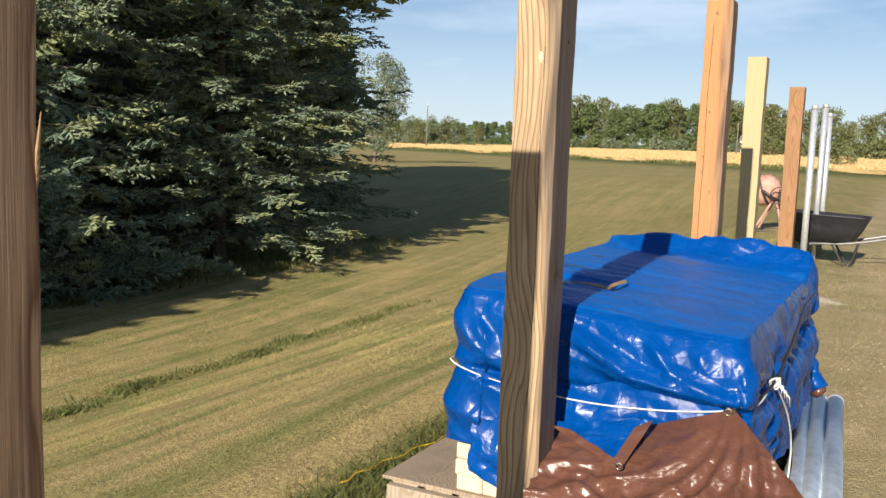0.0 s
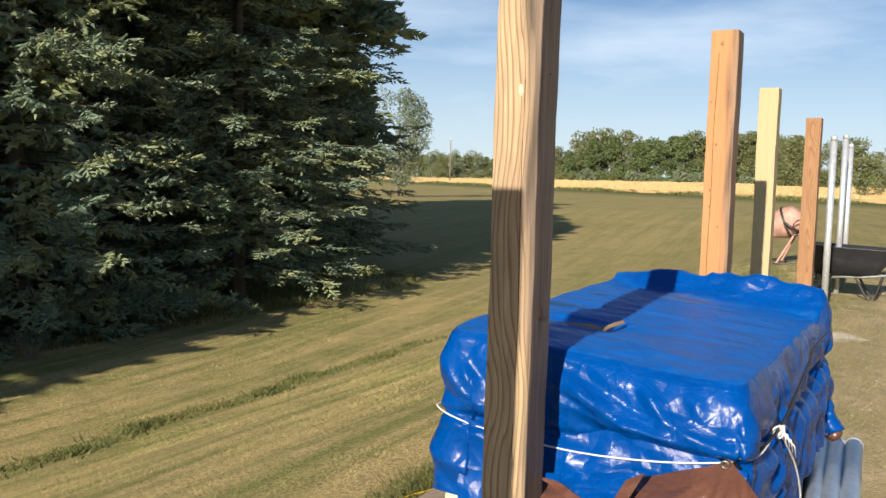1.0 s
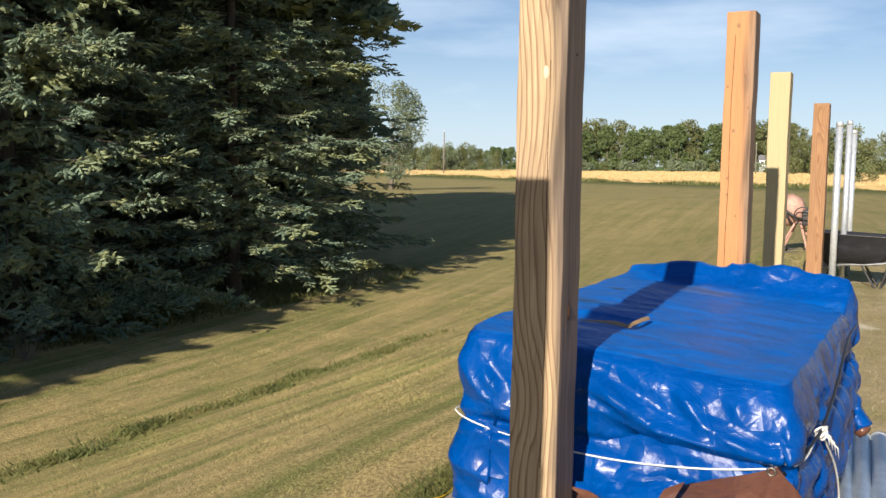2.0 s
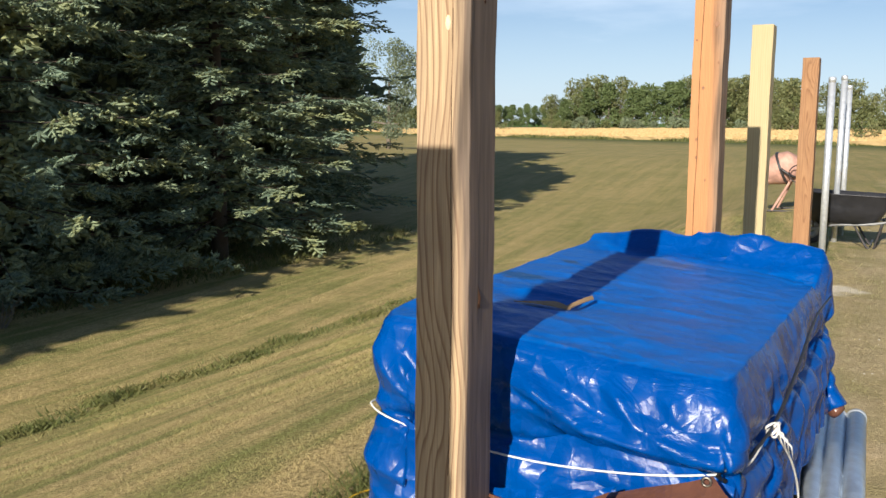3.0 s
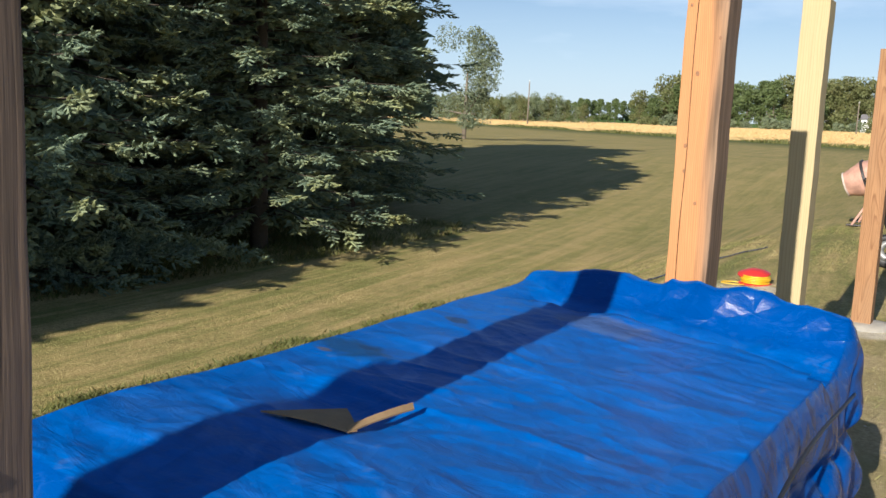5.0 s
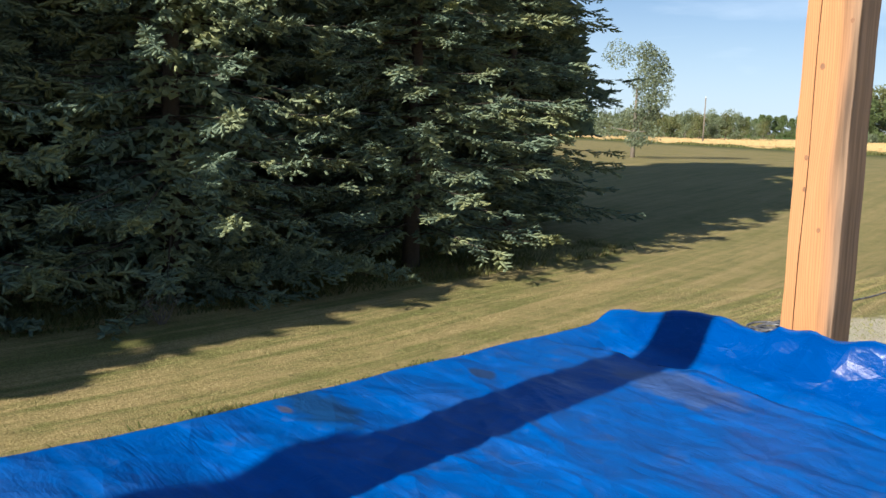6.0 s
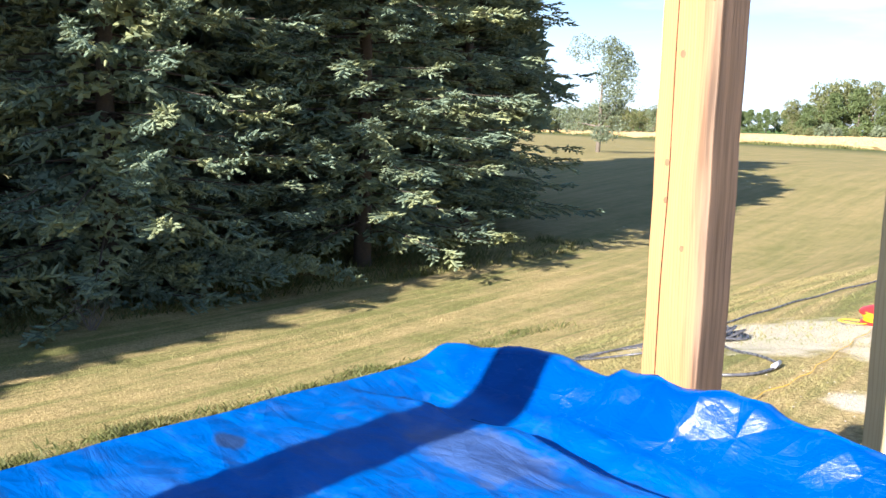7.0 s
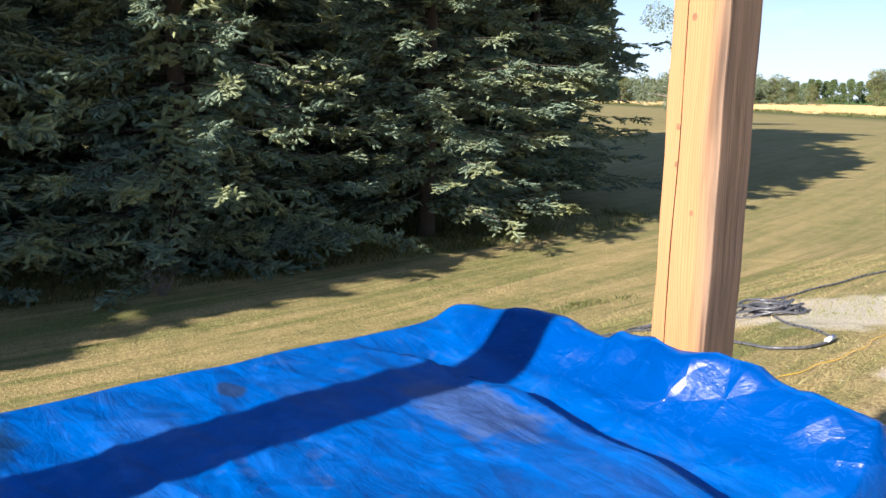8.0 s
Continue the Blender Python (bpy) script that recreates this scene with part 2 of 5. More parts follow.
    nt.links.new(ramp(nt, maths(nt, "ADD", dust, film_), (0.1, gloss), (0.75, matt)), b.inputs["Roughness"])
    warp = nd(nt, "TexNoise", 1, Vector=o, Scale=3.0, Detail=2.0)
    wo = nd(nt, "VectorMath", p_operation="MULTIPLY_ADD", i0=warp, i1=(0.07, 0.07, 0.07), i2=o)
    k1 = nd(nt, "TexVoronoi", 0, p_feature="DISTANCE_TO_EDGE", Vector=nd(nt, "Mapping", Vector=wo, Scale=(1.0, 1.0, 1.5), Rotation=(0.3, 0.9, 0.5)), Scale=3.4)
    k2 = nd(nt, "TexVoronoi", 0, p_feature="DISTANCE_TO_EDGE", Vector=nd(nt, "Mapping", Vector=wo, Scale=(1.3, 1.0, 1.0), Rotation=(0.9, 0.2, 1.1)), Scale=9.0)
    crumple = maths(nt, "MULTIPLY", maths(nt, "ADD", k1, maths(nt, "MULTIPLY", k2, 0.30)), -1.0)
    crumple = maths(nt, "MULTIPLY", crumple, ramp(nt, up, (0.3, 1.0), (0.9, 0.62)))
    n1 = nd(nt, "Bump", Strength=0.85, Distance=0.045, Height=crumple)
    n2 = nd(nt, "Bump", Strength=0.45, Distance=0.012, Height=maths(nt, "ADD", crease, maths(nt, "MULTIPLY", wipe, 0.35)), Normal=n1)
    nt.links.new(nd(nt, "Bump", Strength=0.12, Distance=0.001, Height=fine, Normal=n2), b.inputs["Normal"])
    return m


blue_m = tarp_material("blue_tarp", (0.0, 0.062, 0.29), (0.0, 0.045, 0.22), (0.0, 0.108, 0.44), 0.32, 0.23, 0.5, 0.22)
browntarp_m = tarp_material("brown_tarp", (0.145, 0.062, 0.040), (0.095, 0.041, 0.027), (0.15, 0.068, 0.046), 0.05, 0.22, 0.42, 0.4)


def mown(nt, o):
    """Mowing lines that run along the swale and bend away past it: 0 green, 1 dry."""
    sep = nd(nt, "SeparateXYZ", Vector=o).node
    x, y = sep.outputs[0], sep.outputs[1]
    t = maths(nt, "MINIMUM", maths(nt, "MAXIMUM", maths(nt, "SUBTRACT", y, 4.0), 0.0), 6.0)
    bend = maths(nt, "ADD", maths(nt, "MULTIPLY", maths(nt, "MULTIPLY", t, t), 0.015), maths(nt, "MULTIPLY", maths(nt, "MAXIMUM", maths(nt, "SUBTRACT", y, 10.0), 0.0), 0.12))
    u = maths(nt, "ADD", x, bend)
    v = nd(nt, "CombineXYZ", X=u, Y=maths(nt, "MULTIPLY", y, 0.055), Z=0.0)
    wide, thin_ = noise_t(nt, v, 1.9, 2.0, 0.5, 0.3), noise_t(nt, v, 6.5, 3.0, 0.6, 0.2)
    return ramp(nt, maths(nt, "ADD", maths(nt, "MULTIPLY", wide, 0.55), maths(nt, "MULTIPLY", thin_, 0.45)), (0.40, 0.0), (0.60, 1.0))


def ground_material():
    m, nt, b = mat("ground", 0.95, 0.15)
    o = nd(nt, "TexCoord", 3)
    sep = nd(nt, "SeparateXYZ", Vector=o).node
    x, y = sep.outputs[0], sep.outputs[1]
    fine, mid, big = noise_t(nt, o, 38.0, 5.0, 0.7), noise_t(nt, o, 2.6, 6.0, 0.6), noise_t(nt, o, 0.22, 5.0, 0.6)
    # mowing lines that follow the swale
    rows = mown(nt, o)
    dry, green = (0.56, 0.42, 0.19), (0.25, 0.25, 0.08)
    stripe = maths(nt, "ADD", 0.5, maths(nt, "MULTIPLY", maths(nt, "SUBTRACT", rows, 0.5), nd(nt, "MapRange", Value=y, i1=7.0, i2=24.0, i3=1.0, i4=0.3)))
    f = maths(nt, "ADD", maths(nt, "MULTIPLY", stripe, 0.50), maths(nt, "ADD", maths(nt, "MULTIPLY", mid, 0.65), maths(nt, "MULTIPLY", big, 0.6)))
    c = blend(nt, ramp(nt, maths(nt, "DIVIDE", f, 1.75), (0.38, 0.0), (0.62, 1.0)), green, dry)
    c = blend(nt, ramp(nt, fine, (0.40, 0.62), (0.58, 0.0)), c, (0.13, 0.105, 0.038))
    c = blend(nt, ramp(nt, fine, (0.58, 0.0), (0.8, 0.5)), c, (0.48, 0.39, 0.19))
    far_ = nd(nt, "MapRange", Value=y, i1=9.0, i2=30.0)
    c = blend(nt, maths(nt, "MULTIPLY", far_, 0.42), c, blend(nt, ramp(nt, stripe, (0.2, 0.0), (0.8, 1.0)), (0.155, 0.15, 0.05), (0.33, 0.245, 0.10)))
    # bare trodden soil on the building side
    soil = maths(nt, "ADD", maths(nt, "MULTIPLY", nd(nt, "MapRange", Value=x, i1=-1.2, i2=1.2, i3=-0.6, i4=0.62), 0.8), maths(nt, "SUBTRACT", maths(nt, "ADD", maths(nt, "MULTIPLY", mid, 0.8), maths(nt, "MULTIPLY", noise_t(nt, o, 0.7, 4.0), 0.6)), 0.62))
    c = blend(nt, ramp(nt, soil, (0.0, 0.0), (0.28, 0.85)), c, blend(nt, ramp(nt, noise_t(nt, o, 1.5, 5.0, 0.65, 0.4), (0.38, 0.0), (0.64, 0.75)), blend(nt, ramp(nt, fine, (0.35, 0.0), (0.7, 1.0)), (0.36, 0.265, 0.14), (0.64, 0.50, 0.31)), (0.30, 0.25, 0.11)))
    # patch of spilt pale sand
    for px, py, rx, ry in ((-1.85, 7.75, 1.5, 1.3), (-0.65, 7.2, 0.5, 0.5), (0.1, 6.9, 0.6, 0.5), (-0.5, 5.9, 0.35, 0.3)):
        g = nd(nt, "TexGradient", p_gradient_type="SPHERICAL", Vector=nd(nt, "Mapping", Vector=o, Scale=(1 / rx, 1 / ry, 0.0), Location=(-px / rx, -py / ry, 0)))
        inside = maths(nt, "MINIMUM", maths(nt, "MULTIPLY", g, 5.0), 1.0)
        g = ramp(nt, maths(nt, "ADD", g, maths(nt, "MULTIPLY", maths(nt, "MULTIPLY", maths(nt, "SUBTRACT", mid, 0.5), 1.3), inside)), (0.2, 0.0), (0.5, 0.85))
        c = blend(nt, g, c, (0.72, 0.64, 0.50))
    # fresh green verge before the far field, and crops behind it
    d = maths(nt, "ADD", maths(nt, "MULTIPLY", x, 0.6), maths(nt, "MULTIPLY", y, 0.8))
    d = maths(nt, "ADD", d, maths(nt, "MULTIPLY", big, 6.0))
    c = blend(nt, ramp(nt, nd(nt, "MapRange", Value=d, i1=60.0, i2=90.0), (0.1, 0.0), (0.75, 0.9)), c, (0.085, 0.105, 0.03))
    c = blend(nt, ramp(nt, nd(nt, "MapRange", Value=d, i1=240.0, i2=330.0), (0.1, 0.0), (0.3, 1.0)), c, (0.10, 0.17, 0.035))
    nt.links.new(c, b.inputs["Base Color"])
    bump(nt, b, maths(nt, "ADD", fine, maths(nt, "MULTIPLY", mid, 1.5)), 0.7, 0.03)
    return m


def leaf_material(name, cols, rough=0.6, through=0.25, bands=2.0, in_rows=False):
    """Foliage: each leaf a little different, larger drifts of colour, some light let through."""
    m, nt, b = mat(name, rough, 0.3)
    r = nd(nt, "NewGeometry", 8)
    big = noise_t(nt, nd(nt, "TexCoord", 3), bands, 3.0)
    c = blend(nt, ramp(nt, r, (0.0, 0.0), (1.0, 1.0)), cols[0], cols[1])
    drift = maths(nt, "SUBTRACT", 1.0, mown(nt, nd(nt, "TexCoord", 3))) if in_rows else ramp(nt, big, (0.45, 0.0), (0.7, 0.75))
    c = blend(nt, drift, c, cols[2])
    nt.links.new(c, b.inputs["Base Color"])
    t = nd(nt, "BsdfTranslucent", Color=c)
    mixs = nd(nt, "MixShader", i0=through, i1=b.outputs[0], i2=t)
    nt.links.new(mixs, nt.nodes["Material Output"].inputs[0])
    return m


ground_m = ground_material()
needle_m = leaf_material("spruce_needles", ((0.125, 0.18, 0.13), (0.29, 0.365, 0.24), (0.44, 0.43, 0.16)), 0.7, 0.28, 1.1)
leaf_ms = [leaf_material("leaves_dark", ((0.11, 0.155, 0.055), (0.18, 0.225, 0.085), (0.14, 0.175, 0.07)), through=0.35, bands=0.4),
           leaf_material("leaves_olive", ((0.15, 0.175, 0.065), (0.225, 0.24, 0.10), (0.23, 0.205, 0.09)), through=0.35, bands=0.4),
           leaf_material("leaves_pale", ((0.17, 0.21, 0.12), (0.27, 0.31, 0.19), (0.22, 0.25, 0.11)), through=0.35, bands=0.4)]
grass_m = leaf_material("grass_blades", ((0.39, 0.315, 0.135), (0.62, 0.485, 0.23), (0.28, 0.285, 0.095)), 0.7, 0.3, 1.3, True)
weed_m = leaf_material("weed_leaves", ((0.09, 0.105, 0.03), (0.17, 0.18, 0.055), (0.22, 0.19, 0.07)), 0.6, 0.3)
wheat_m = leaf_material("ripe_wheat", ((0.45, 0.31, 0.135), (0.57, 0.41, 0.195), (0.51, 0.36, 0.165)), 0.9, 0.1, 0.05)


# ---- shape helpers ----
def smooth(a, b, v):
    v = np.clip((v - a) / (b - a), 0, 1)
    return v * v * (3 - 2 * v)


def ground_z(x, y):
    """Height of the ground: a raised pad, a swale on the tree side, and fields that rise far off."""
    x, y = np.asarray(x, float), np.asarray(y, float)
    swale = smooth(0.6, 7.5, -x) * (1 - smooth(14, 52, y))
    return -0.25 - 1.55 * swale - 0.2 * smooth(20, 90, np.hypot(x, y)) + 0.012 * np.clip(0.6 * x + 0.8 * y - 86, 0, 2000)


def gz(x, y):
    return float(ground_z(x, y))


def raw_mesh(name, verts, faces, m, soft=False):
    me = bpy.data.meshes.new(name)
    me.from_pydata([tuple(v) for v in verts], [], [tuple(f) for f in faces])
    me.materials.append(m)
    if soft:
        me.polygons.foreach_set("use_smooth", [True] * len(me.polygons))
    return me


def tri_mesh(name, tris, m):
    """A mesh of loose triangles from an array (n, 3, 3)."""
    n = len(tris)
    me = bpy.data.meshes.new(name)
    me.vertices.add(n * 3)
    me.vertices.foreach_set("co", np.ascontiguousarray(tris, dtype=np.float32).ravel())
    me.loops.add(n * 3)
    me.loops.foreach_set("vertex_index", np.arange(n * 3, dtype=np.int32))
    me.polygons.add(n)
    me.polygons.foreach_set("loop_start", np.arange(0, n * 3, 3, dtype=np.int32))
    me.materials.append(m)
    me.update(calc_edges=True)
    return me


def thing(name, label, category, at=(0, 0, 0), turn=0.0, group="", kind=""):
    ob = new(name)
    ob.empty_display_size = 0.1
    ob.matrix_world = pose(*at, 0, 0, turn)
    return tagged(ob, label, category, group, kind)


def part(name, shape, m, parent, label="", soft=False, at=None):
    """One mesh object under a thing or a part; shape is (verts, faces) or a ready mesh."""
    me = shape if isinstance(shape, bpy.types.Mesh) else raw_mesh(name, shape[0], shape[1], m, soft)
    ob = new(name, me)
    ob.parent = parent
    if at is not None:
        ob.matrix_basis = at
    return tagged(ob, label)


def join(*shapes):
    vs, fs = [], []
    for v, f in shapes:
        k = len(vs)
        vs += [tuple(p) for p in v]
        fs += [tuple(i + k for i in q) for q in f]
    return vs, fs


def moved(shape, m):
    return [tuple(m @ Vector(p)) for p in shape[0]], shape[1]


def bbox(x0, x1, y0, y1, z0, z1, bev=0.004, seg=2):
    """A box with rounded edges."""
    bm = bmesh.new()
    bmesh.ops.create_cube(bm, size=1.0)
    for v in bm.verts:
        v.co = ((x0 + x1) / 2 + v.co.x * (x1 - x0), (y0 + y1) / 2 + v.co.y * (y1 - y0), (z0 + z1) / 2 + v.co.z * (z1 - z0))
    if bev:
        bmesh.ops.bevel(bm, geom=bm.edges[:], offset=bev, segments=seg, affect="EDGES", profile=0.6)
    bm.verts.index_update()
    out = [tuple(v.co) for v in bm.verts], [tuple(v.index for v in f.verts) for f in bm.faces]
    bm.free()
    return out


def tube(path, r, n=8, closed=False, caps=True):
    """A round bar along points; r is a number or one for each point."""
    pts = [Vector(p) for p in path]
    rs = r if isinstance(r, (list, tuple)) else [r] * len(pts)
    vs, fs = [], []
    up = Vector((0, 0, 1))
    for i, p in enumerate(pts):
        a = pts[i - 1] if (i or closed) else p
        b = pts[(i + 1) % len(pts)] if (i < len(pts) - 1 or closed) else p
        d = (b - a).normalized()
        side = d.cross(up if abs(d.z) < 0.95 else Vector((0, 1, 0))).normalized()
        nor = side.cross(d)
        for k in range(n):
            t = k / n * math.tau
            vs.append(tuple(p + (side * math.cos(t) + nor * math.sin(t)) * rs[i]))
    m = len(pts)
    for i in range(m if closed else m - 1):
        for k in range(n):
            fs.append((i * n + k, i * n + (k + 1) % n, ((i + 1) % m) * n + (k + 1) % n, ((i + 1) % m) * n + k))
    if caps and not closed:
        fs += [tuple(range(n))[::-1], tuple(range((m - 1) * n, m * n))]
    return vs, fs


def lathe(profile, n=24):
    """A solid of revolution round z from (radius, height) pairs."""
    vs = [(r * math.cos(k / n * math.tau), r * math.sin(k / n * math.tau), z) for r, z in profile for k in range(n)]
    fs = [(i * n + k, i * n + (k + 1) % n, (i + 1) * n + (k + 1) % n, (i + 1) * n + k) for i in range(len(profile) - 1) for k in range(n)]
    return vs, fs


def spline(pts, n=12):
    """Points along a smooth line through pts."""
    p = [Vector(q) for q in pts]
    p = [2 * p[0] - p[1], *p, 2 * p[-1] - p[-2]]
    out = []
    for i in range(1, len(p) - 2):
        for k in range(n):
            t = k / n
            a, b, c, d = p[i - 1], p[i], p[i + 1], p[i + 2]
            out.append(0.5 * ((2 * b) + (c - a) * t + (2 * a - 5 * b + 4 * c - d) * t * t + (3 * b - a - 3 * c + d) * t ** 3))
    return out + [p[-2]]


def fbm(x, y, z, octaves=4):
    return noise.fractal(Vector((x, y, z)), 1.0, 2.0, octaves)


rng = np.random.default_rng(7)

# ---- ground and fields ----
ax = np.concatenate([-np.geomspace(2600, 15, 44), np.linspace(-14, 14, 113), np.geomspace(15, 2600, 60)])
ay = np.concatenate([-np.geomspace(2600, 7, 30), np.linspace(-6, 24, 121), np.geomspace(25, 2600, 80)])
gx, gy = np.meshgrid(ax, ay)
gzz = ground_z(gx, gy)
near = np.exp(-(np.hypot(gx, gy) / 30) ** 2)
gzz = gzz + near * 0.012 * np.array([[fbm(a * 0.9, b * 0.9, 0, 3) for a, b in zip(ra, rb)] for ra, rb in zip(gx, gy)])
n = len(ax)
ground = new("ground", raw_mesh("ground", np.stack([gx, gy, gzz], -1).reshape(-1, 3),
             [(j * n + i, j * n + i + 1, j * n + n + i + 1, j * n + n + i) for j in range(len(ay) - 1) for i in range(n - 1)], ground_m, True))
tagged(ground, "dry mown lawn sloping into a swale beside bare soil", "ground", kind="structure")

# ripe wheat: a raised rough sheet between two straight edges
we = np.concatenate([np.linspace(-160, 420, 300)])
wd = np.concatenate([[86, 86.05], np.linspace(86.4, 240, 70), [240.05]])
wv, wf = [], []
for j, d in enumerate(wd):
    for e in we:
        x, y = 0.6 * d - 0.8 * e, 0.8 * d + 0.6 * e
        edge = j == 0 or j == len(wd) - 1
        wv.append((x + rng.normal(0, 0.15), y + rng.normal(0, 0.15), gz(x, y) + (-0.1 if edge else 0.5 + rng.uniform(-0.07, 0.07))))
k = len(we)
wf = [(j * k + i, j * k + k + i, j * k + k + i + 1, j * k + i + 1) for j in range(len(wd) - 1) for i in range(k - 1)]
tagged(new("wheat_field", raw_mesh("wheat_field", wv, wf, wheat_m)), "ripe golden wheat field beyond the lawn", "field", kind="structure")


def wheat_stalks(count):
    """Standing tufts of ripe stalks over the field, thickest towards the lawn."""
    r = np.random.default_rng(23)
    d = 86.3 + 150 * r.random(count) ** 1.6
    e = r.uniform(-120, 330, count)
    x, y = 0.6 * d - 0.8 * e, 0.8 * d + 0.6 * e
    foot = np.stack([x, y, ground_z(x, y) + 0.40], -1)
    side = np.stack([np.full(count, 0.85), r.normal(0, 0.35, count), np.zeros(count)], -1) * r.uniform(0.25, 0.6, count)[:, None]
    top = foot + np.stack([r.normal(0, 0.12, count), r.normal(0, 0.12, count), r.uniform(0.25, 0.48, count)], -1)
    return np.stack([foot - side, foot + side, top], 1)


tagged(new("wheat_stalks", tri_mesh("wheat_stalks", wheat_stalks(42000), wheat_m)), "standing ripe golden wheat stalks in the field", "wheat", kind="stuff")


def blades(count, xs, ys, hmin, hmax, width, lean=0.6, lift=0.0, pick=None):
    """Loose grass blades on the ground as triangles."""
    x, y = rng.uniform(*xs, count), rng.uniform(*ys, count)
    if pick is not None:
        keep = rng.random(count) < pick(x, y)
        x, y = x[keep], y[keep]
    c = len(x)
    base = np.stack([x, y, ground_z(x, y) - 0.005 + lift], -1)
    a, h = rng.uniform(0, math.tau, c), rng.uniform(hmin, hmax, c)
    side = np.stack([np.cos(a), np.sin(a), np.zeros(c)], -1) * (width * rng.uniform(0.6, 1.3, c))[:, None]
    b = rng.uniform(0, math.tau, c)
    tip = base + np.stack([np.cos(b) * lean * h, np.sin(b) * lean * h, h], -1)
    return np.stack([base - side, base + side, tip], 1)


patchy = lambda x, y: 0.35 + 0.65 * (np.sin(x * 3.1 + 1.3 * np.sin(y * 0.9)) * np.sin(y * 1.7 + np.sin(x * 2.3)) > -0.2)
lawn = np.concatenate([blades(190000, (-7.5, -0.75), (-1.2, 7.5), 0.008, 0.024, 0.0018, 1.1, pick=patchy),
                       blades(80000, (-10.5, -0.75), (3.0, 17.0), 0.012, 0.034, 0.0045, 1.3, pick=patchy),
                       blades(14000, (-1.0, 3.0), (2.6, 14.0), 0.012, 0.032, 0.003, 1.4, pick=patchy)])
tagged(new("lawn_grass", tri_mesh("lawn_grass", lawn, grass_m)), "short dry tan and green mown grass blades", "grass", kind="stuff")
verge = blades(15000, (-1.15, -0.55), (-0.3, 3.2), 0.02, 0.07, 0.0045, 1.0, pick=lambda x, y: np.exp(-((x + 0.85) / 0.16) ** 2))
strip = blades(52000, (-7.4, -5.6), (-1, 12), 0.03, 0.085, 0.015, 1.0, pick=lambda x, y: np.exp(-((x + 6.3 + 0.03 * y - 0.12 * np.sin(y * 2.2)) / 0.21) ** 2) * (0.25 + 0.75 * (np.sin(y * 4.1 + np.sin(y * 1.7)) > 0.1)) * (1 - 0.75 * smooth(5.5, 9.0, y)))
under = blades(60000, (-19, -11.2), (2, 20), 0.06, 0.26, 0.012, 0.7, pick=lambda x, y: (1 - 0.75 * smooth(13, 19, y)) * 0.35 + 0.5 * (np.sin(x * 1.9) * np.sin(y * 1.3) > 0.2))
tagged(new("weeds", tri_mesh("weeds", np.concatenate([verge, strip, under]), weed_m)), "dark green broad weeds in a strip along the lawn", "weeds", kind="stuff")


def field_edge():
    e = rng.uniform(-90, 330, 16000)
    d = 86 - np.abs(rng.normal(0, 1.2, 16000))
    x, y = 0.6 * d - 0.8 * e, 0.8 * d + 0.6 * e
    h = rng.uniform(0.3, 0.9, 16000) * (0.6 + 0.5 * np.sin(e * 0.21) * np.sin(e * 0.07))
    b = np.stack([x, y, ground_z(x, y)], -1)
    a = rng.uniform(0, math.tau, 16000)
    s = np.stack([np.cos(a), np.sin(a), 0 * a], -1) * 0.12
    return np.stack([b - s, b + s, b + np.stack([rng.normal(0, 0.15, 16000), rng.normal(0, 0.15, 16000), h], -1)], 1)


tagged(new("verge_grass", tri_mesh("verge_grass", field_edge(), weed_m)), "tall green grass along the edge of the wheat", "grass", kind="stuff")

# ---- posts ----
def timber_post(x, y, top, m, label, width=0.14, pinch=0.0):
    """A square sawn post with slightly worn edges, its foot sunk into the ground."""
    t = thing("timber_post", label, "post", (x, y, -0.25), 0.0, "posts of the wall line")
    bm = bmesh.new()
    bmesh.ops.create_cube(bm, size=1.0)
    h = top + 0.25
    for v in bm.verts:
        z = -0.3 if v.co.z < 0 else h
        drawn = pinch * (h - z) / h if v.co.x < 0 else 0.0
        v.co = (v.co.x * width + drawn, v.co.y * 0.14, z)
    bmesh.ops.subdivide_edges(bm, edges=[e for e in bm.edges if abs(e.verts[0].co.z - e.verts[1].co.z) > 0.5], cuts=40)
    bmesh.ops.bevel(bm, geom=[e for e in bm.edges if e.calc_face_angle(0) > 1.0], offset=0.005, segments=2, affect="EDGES", profile=0.6)
    for v in bm.verts:
        k = 0.0012 * math.sin(v.co.z * 7 + x * 9) + 0.0008 * math.sin(v.co.z * 23 + y)
        v.co.x += k
        v.co.y += 0.6 * k
    me = bpy.data.meshes.new("shaft")
    bm.to_mesh(me)
    bm.free()
    me.materials.append(m)
    part("shaft", me, m, t)
    return t


def knot(parent, x, y, z, r, m, normal="y", name="knot", tall=1.3):
    """A small oval knot set almost flush in a face of a post."""
    v, f = lathe([(0.0, 0.0008), (r * 0.5, 0.0008), (r * 0.85, 0.0006), (r, -0.001)], 12)
    turn = pose(x, y, z, 90, 0, 0) if normal == "y" else pose(x, y, z, 90, 0, 90)
    part(name, moved((v, f), turn @ Matrix.Diagonal((1, tall, 1, 1))), m, parent)


p0 = timber_post(0.094, -2.03, 1.945, old_m, "dark weathered pine post with a splintered edge")
part("splinter", join(*[tube([(0.064 + 0.001 * i, 0.066, 1.32 + 0.012 * i), (0.067 + 0.0008 * i, 0.068, 1.345 + 0.012 * i), (0.068 + 0.001 * i, 0.0715, 1.375 + 0.015 * i)], [0.002, 0.0025, 0.0006], 5) for i in range(4)]), card_m, p0, "torn orange splinters")
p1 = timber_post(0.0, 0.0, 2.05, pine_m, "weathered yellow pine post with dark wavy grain")
